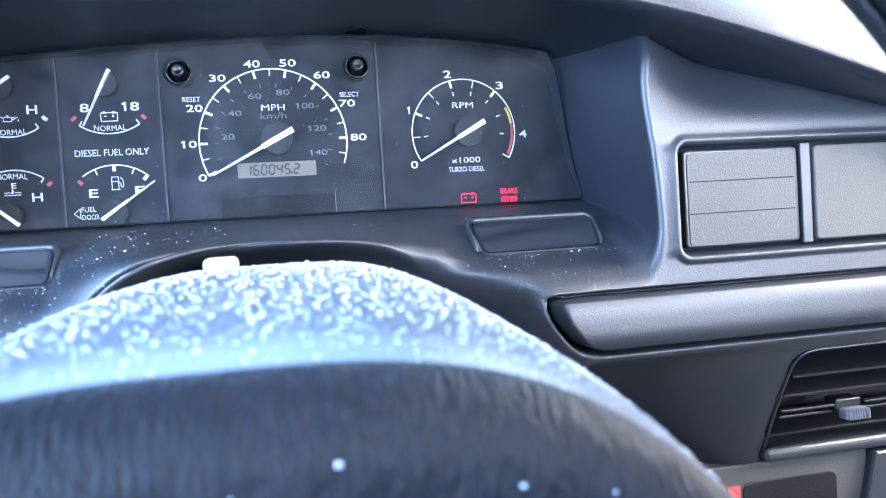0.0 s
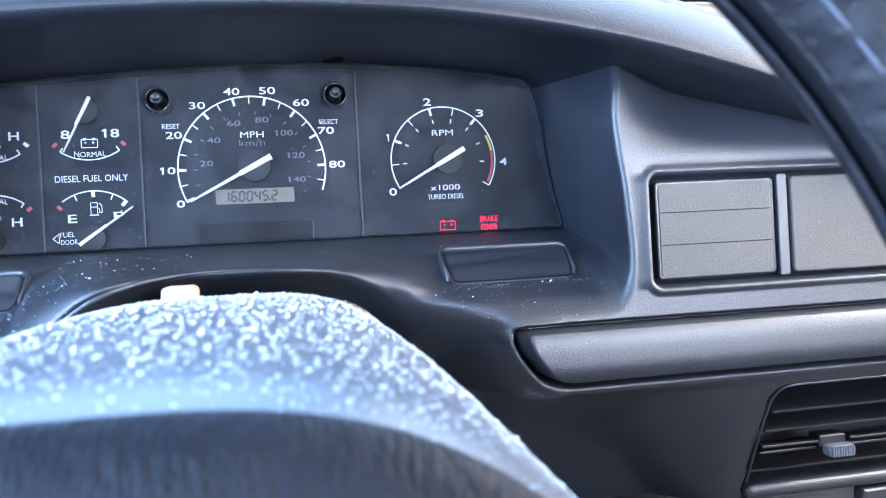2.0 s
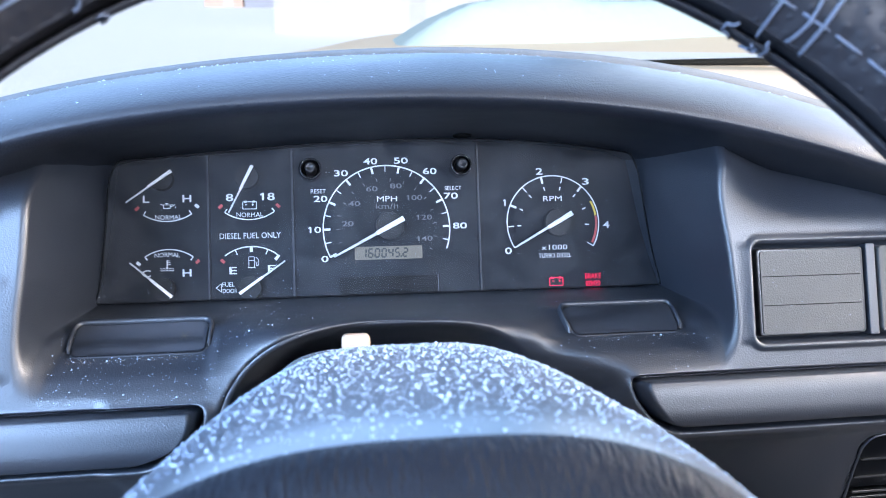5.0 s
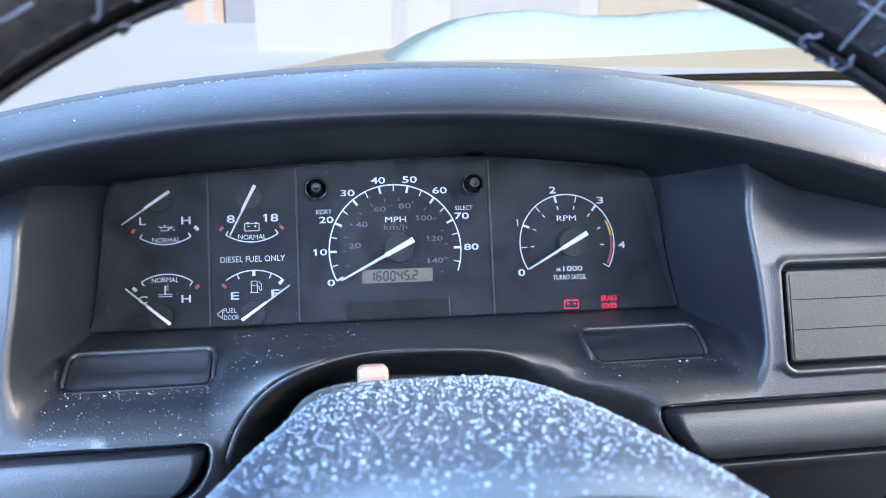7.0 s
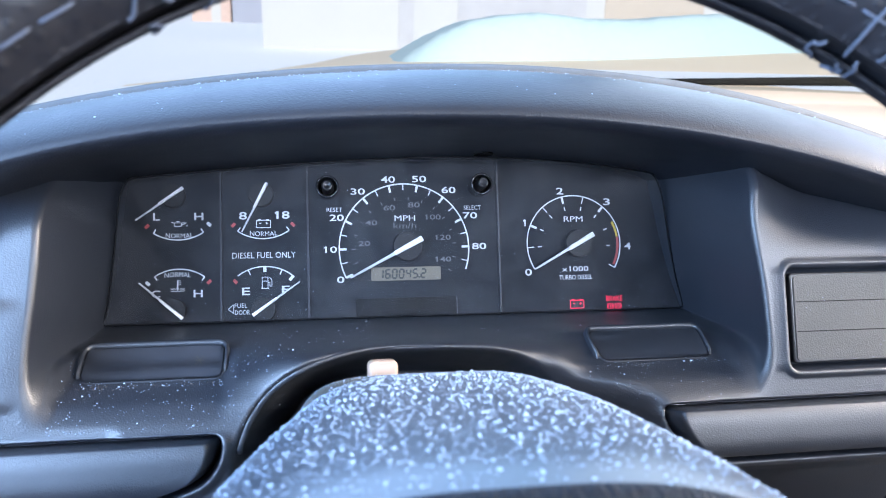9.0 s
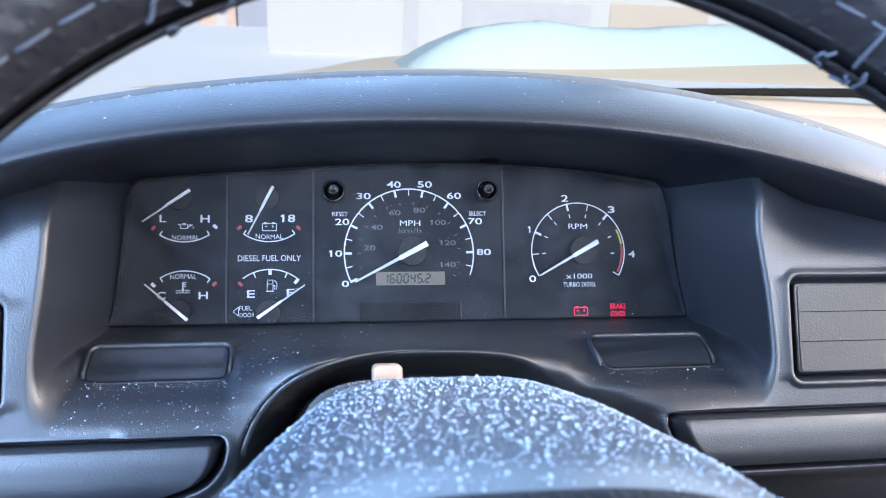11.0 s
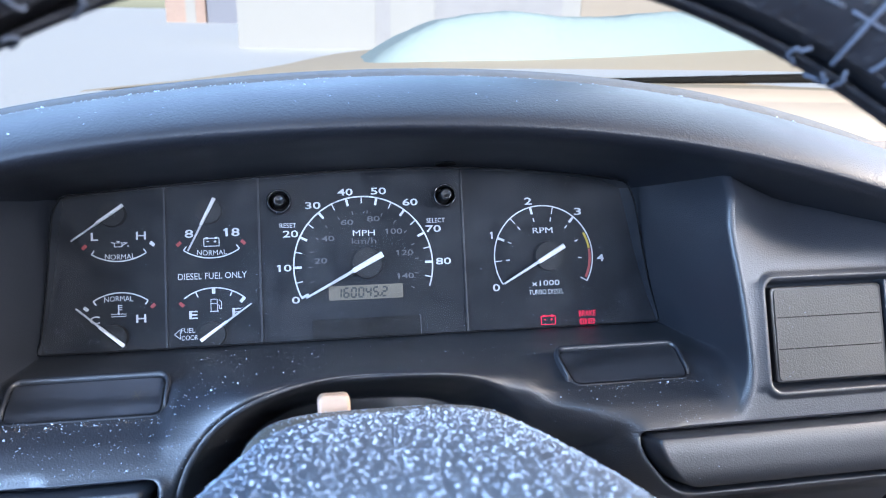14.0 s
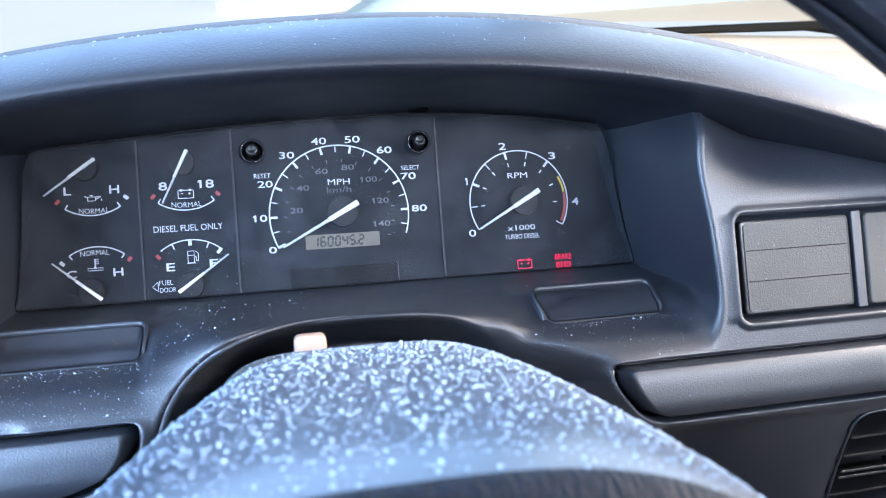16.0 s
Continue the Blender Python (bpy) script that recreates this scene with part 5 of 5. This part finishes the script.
part("backrest", bm_mesh(box(-0.48, 1.12, -1.18, -1.00, 0.98, 1.62, 0.05, 4), True), m_seat, seat)
part("seat_base", box(-0.44, 1.08, -1.10, -0.66, 0.66, 0.72), m_cab, seat)

# ---- outside: hood, wiper, snow ----
truck = thing("truck_front", (0.32, 1.0, 0.35), I4, "tan painted truck hood and cowl under patches of snow", "truck")


hood_swell = curve((-0.3, -0.15, 0.0, 0.2, 0.41, 0.685, 1.06, 1.35, 1.6), (0.0, 0.0, -0.006, -0.015, -0.014, 0.010, 0.047, 0.068, 0.08), 4)


def hood_z(x, y):
    k = 0.07 + 0.21 * np.clip((y - 0.9) / 1.3, 0, 1)
    k = np.where(x > 0.32, 0.3 * k, k)
    return 1.335 - k * (x - 0.32) ** 2 - 0.012 * np.clip(y - 1.6, 0, 1) + hood_swell(np.clip(x, -0.3, 1.6)) * np.clip((y - 0.80) / 0.45, 0, 1)


hx, hy = np.meshgrid(np.linspace(-0.50, 1.60, 60), np.linspace(0.86, 2.20, 36))
hxx = 0.32 + (hx - 0.32) * (1 - 0.06 * ((hy - 0.86) / 1.3) ** 2)
hz = hood_z(hx, hy)
part("hood", grid(np.stack([hxx, hy, hz], -1)), m_tan, truck)
cy = np.linspace(0.76, 0.855, 6)
cx, cyy = np.meshgrid(np.linspace(-0.30, 1.55, 36), cy)
part("cowl_panel", grid(np.stack([cx, cyy, 1.315 - 0.06 * (cx - 0.32) ** 2 + 0.05 * (cyy - 0.76)], -1)), m_tan, truck)
part("grille_panel", box(-0.40, 1.04, 2.15, 2.19, 0.45, 1.15, 0.01), m_tan, truck)
for x0, x1 in ((-0.64, -0.50), (1.14, 1.28)):
    part("fender", bm_mesh(box(x0, x1, 0.75, 2.15, 0.45, 1.14, 0.03, 3), True), m_tan, truck)
scx, scy = np.meshgrid(np.linspace(-0.10, 1.19, 24), np.linspace(0.02, 0.73, 14))
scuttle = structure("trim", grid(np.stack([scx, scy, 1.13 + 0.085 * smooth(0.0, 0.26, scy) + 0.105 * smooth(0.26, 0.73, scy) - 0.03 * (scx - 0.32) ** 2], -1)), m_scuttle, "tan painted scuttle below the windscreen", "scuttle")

wiper = thing("wiper", (0.6, 0.74, 1.32), I4, "black windscreen wiper at rest", "wiper")
bm = box(-0.345, 0.42, -0.010, 0.010, -0.0112, 0.0112, 0.004, 2)
for v in bm.verts:
    if v.co.x < 0:
        v.co.x, v.co.z = v.co.x - 0.02, -0.009 + 0.35 * (v.co.z + 0.009)
part("wiper_blade", bm_mesh(bm, True), m_wiper, wiper).matrix_basis = pose(0.11, 0, 0.0100, 0, -0.6, 0)
part("wiper_arm", tube([(0.66, 0.745, 1.328), (0.86, 0.775, 1.325), (1.04, 0.80, 1.305)], 0.006, 6), m_wiper, wiper)

# slab of snow on the hood; its teal shade is painted into the colour
sx, sy = np.meshgrid(np.linspace(-0.05, 1.55, 220), np.linspace(0, 0.50, 60))
front = 1.25 + 0.03 * np.sin(2.1 * sx)
sy = sy + front
lump = np.array([[noise.fractal((a * 4.0, b * 4.0, 0.3), 0.7, 2.2, 6) for a, b in zip(ra, rb)] for ra, rb in zip(sx, sy)])
crust = np.array([[noise.noise((a * 55.0, b * 30.0, 1.7)) for a, b in zip(ra, rb)] for ra, rb in zip(sx, sy)])
top = np.interp(sx, (-0.05, -0.01, 0.02, 0.07, 0.14, 0.23, 0.31, 0.39, 0.465, 0.53, 0.62, 0.68, 0.82, 0.895, 0.99, 1.1, 1.3, 1.5, 1.55), (1.29, 1.30, 1.305, 1.338, 1.380, 1.418, 1.432, 1.440, 1.433, 1.427, 1.428, 1.431, 1.446, 1.452, 1.449, 1.446, 1.445, 1.44, 1.36))
edge = smooth(0.0, 0.07, sy - front) ** 0.5 * smooth(0.0, 0.15, front + 0.50 - sy)
base = hood_z(sx, sy) - 0.012
sz = base + np.maximum(top - 0.03 * np.clip(sy - front - 0.07, 0, 1) - base, 0.004) * edge + (0.004 * lump + 0.0025 * crust) * edge
slab = structure("snow_slab", grid(np.stack([sx, sy, sz], -1)), m_slab, "slab of snow on the tan hood, shaded teal in its colour", "snow")
tagged(slab, kind="stuff")

# ---- snowy yard and buildings ----
gx, gy = np.meshgrid(np.concatenate([np.linspace(-900, -40, 12), np.linspace(-38, 38, 70), np.linspace(40, 900, 12)]), np.concatenate([np.linspace(-300, -12, 8), np.linspace(-10, 70, 70), np.linspace(75, 1800, 14)]))
gz = np.array([[0.03 * noise.noise((a * 0.25, b * 0.25, 0)) + 0.02 * noise.noise((a, b, 5)) if abs(a) < 38 and -10 < b < 70 else 0.0 for a, b in zip(ra, rb)] for ra, rb in zip(gx, gy)])
structure("ground", grid(np.stack([gx, gy, gz], -1)), m_snow, "snow-covered yard reaching the horizon", "ground")


def building(x0, x1, y0, y1, h, mat, label, name, opens=(), roof_h=1.6):
    b = thing(name, ((x0 + x1) / 2, (y0 + y1) / 2, 0), I4, label, "building")
    part("wall", box(x0, x1, y0, y1, -0.3, h), mat, b)
    bm = bmesh.new()
    ym = (y0 + y1) / 2
    v = [bm.verts.new(p) for p in ((x0 - 0.3, y0 - 0.4, h), (x1 + 0.3, y0 - 0.4, h), (x1 + 0.3, y1 + 0.4, h), (x0 - 0.3, y1 + 0.4, h), (x0 - 0.3, ym, h + roof_h), (x1 + 0.3, ym, h + roof_h))]
    for f in ((0, 1, 5, 4), (2, 3, 4, 5), (1, 2, 5), (3, 0, 4), (3, 2, 1, 0)):
        bm.faces.new([v[i] for i in f])
    part("roof", bm, m_snow, b, "snow-covered roof")
    for a0, a1, z0, z1, mt, nm in opens:
        door = part(nm, box(a0, a1, y0 - 0.05, y0 + 0.02, z0, z1), mt, b)
        rows_n = max(2, int((z1 - z0) / 0.55))
        for i in range(rows_n):
            part("panel", box(a0 + 0.06, a1 - 0.06, y0 - 0.060, y0 - 0.05, z0 + 0.05 + (z1 - z0 - 0.1) * i / rows_n, z0 + 0.02 + (z1 - z0 - 0.1) * (i + 1) / rows_n), mt, door)
    return b


building(-2.5, 17.0, 30.0, 38.0, 3.4, m_siding, "long white sided garage across the snowy yard", "garage", ((2.75, 3.35, 0.0, 2.6, m_trimgrey, "side_door"), (5.1, 10.4, 0.0, 2.3, m_trimgrey, "garage_door"), (11.2, 15.5, 0.0, 2.4, m_door, "garage_door")))
building(-14.0, -10.0, 85.0, 91.0, 4.2, m_brickred, "distant weathered red wooden shed", "shed", ((-12.0, -11.0, 0.0, 2.6, m_siding, "shed_door"),))
building(-9.7, -6.2, 84.0, 90.0, 4.4, m_bluegrey, "distant blue grey wooden hut", "hut")
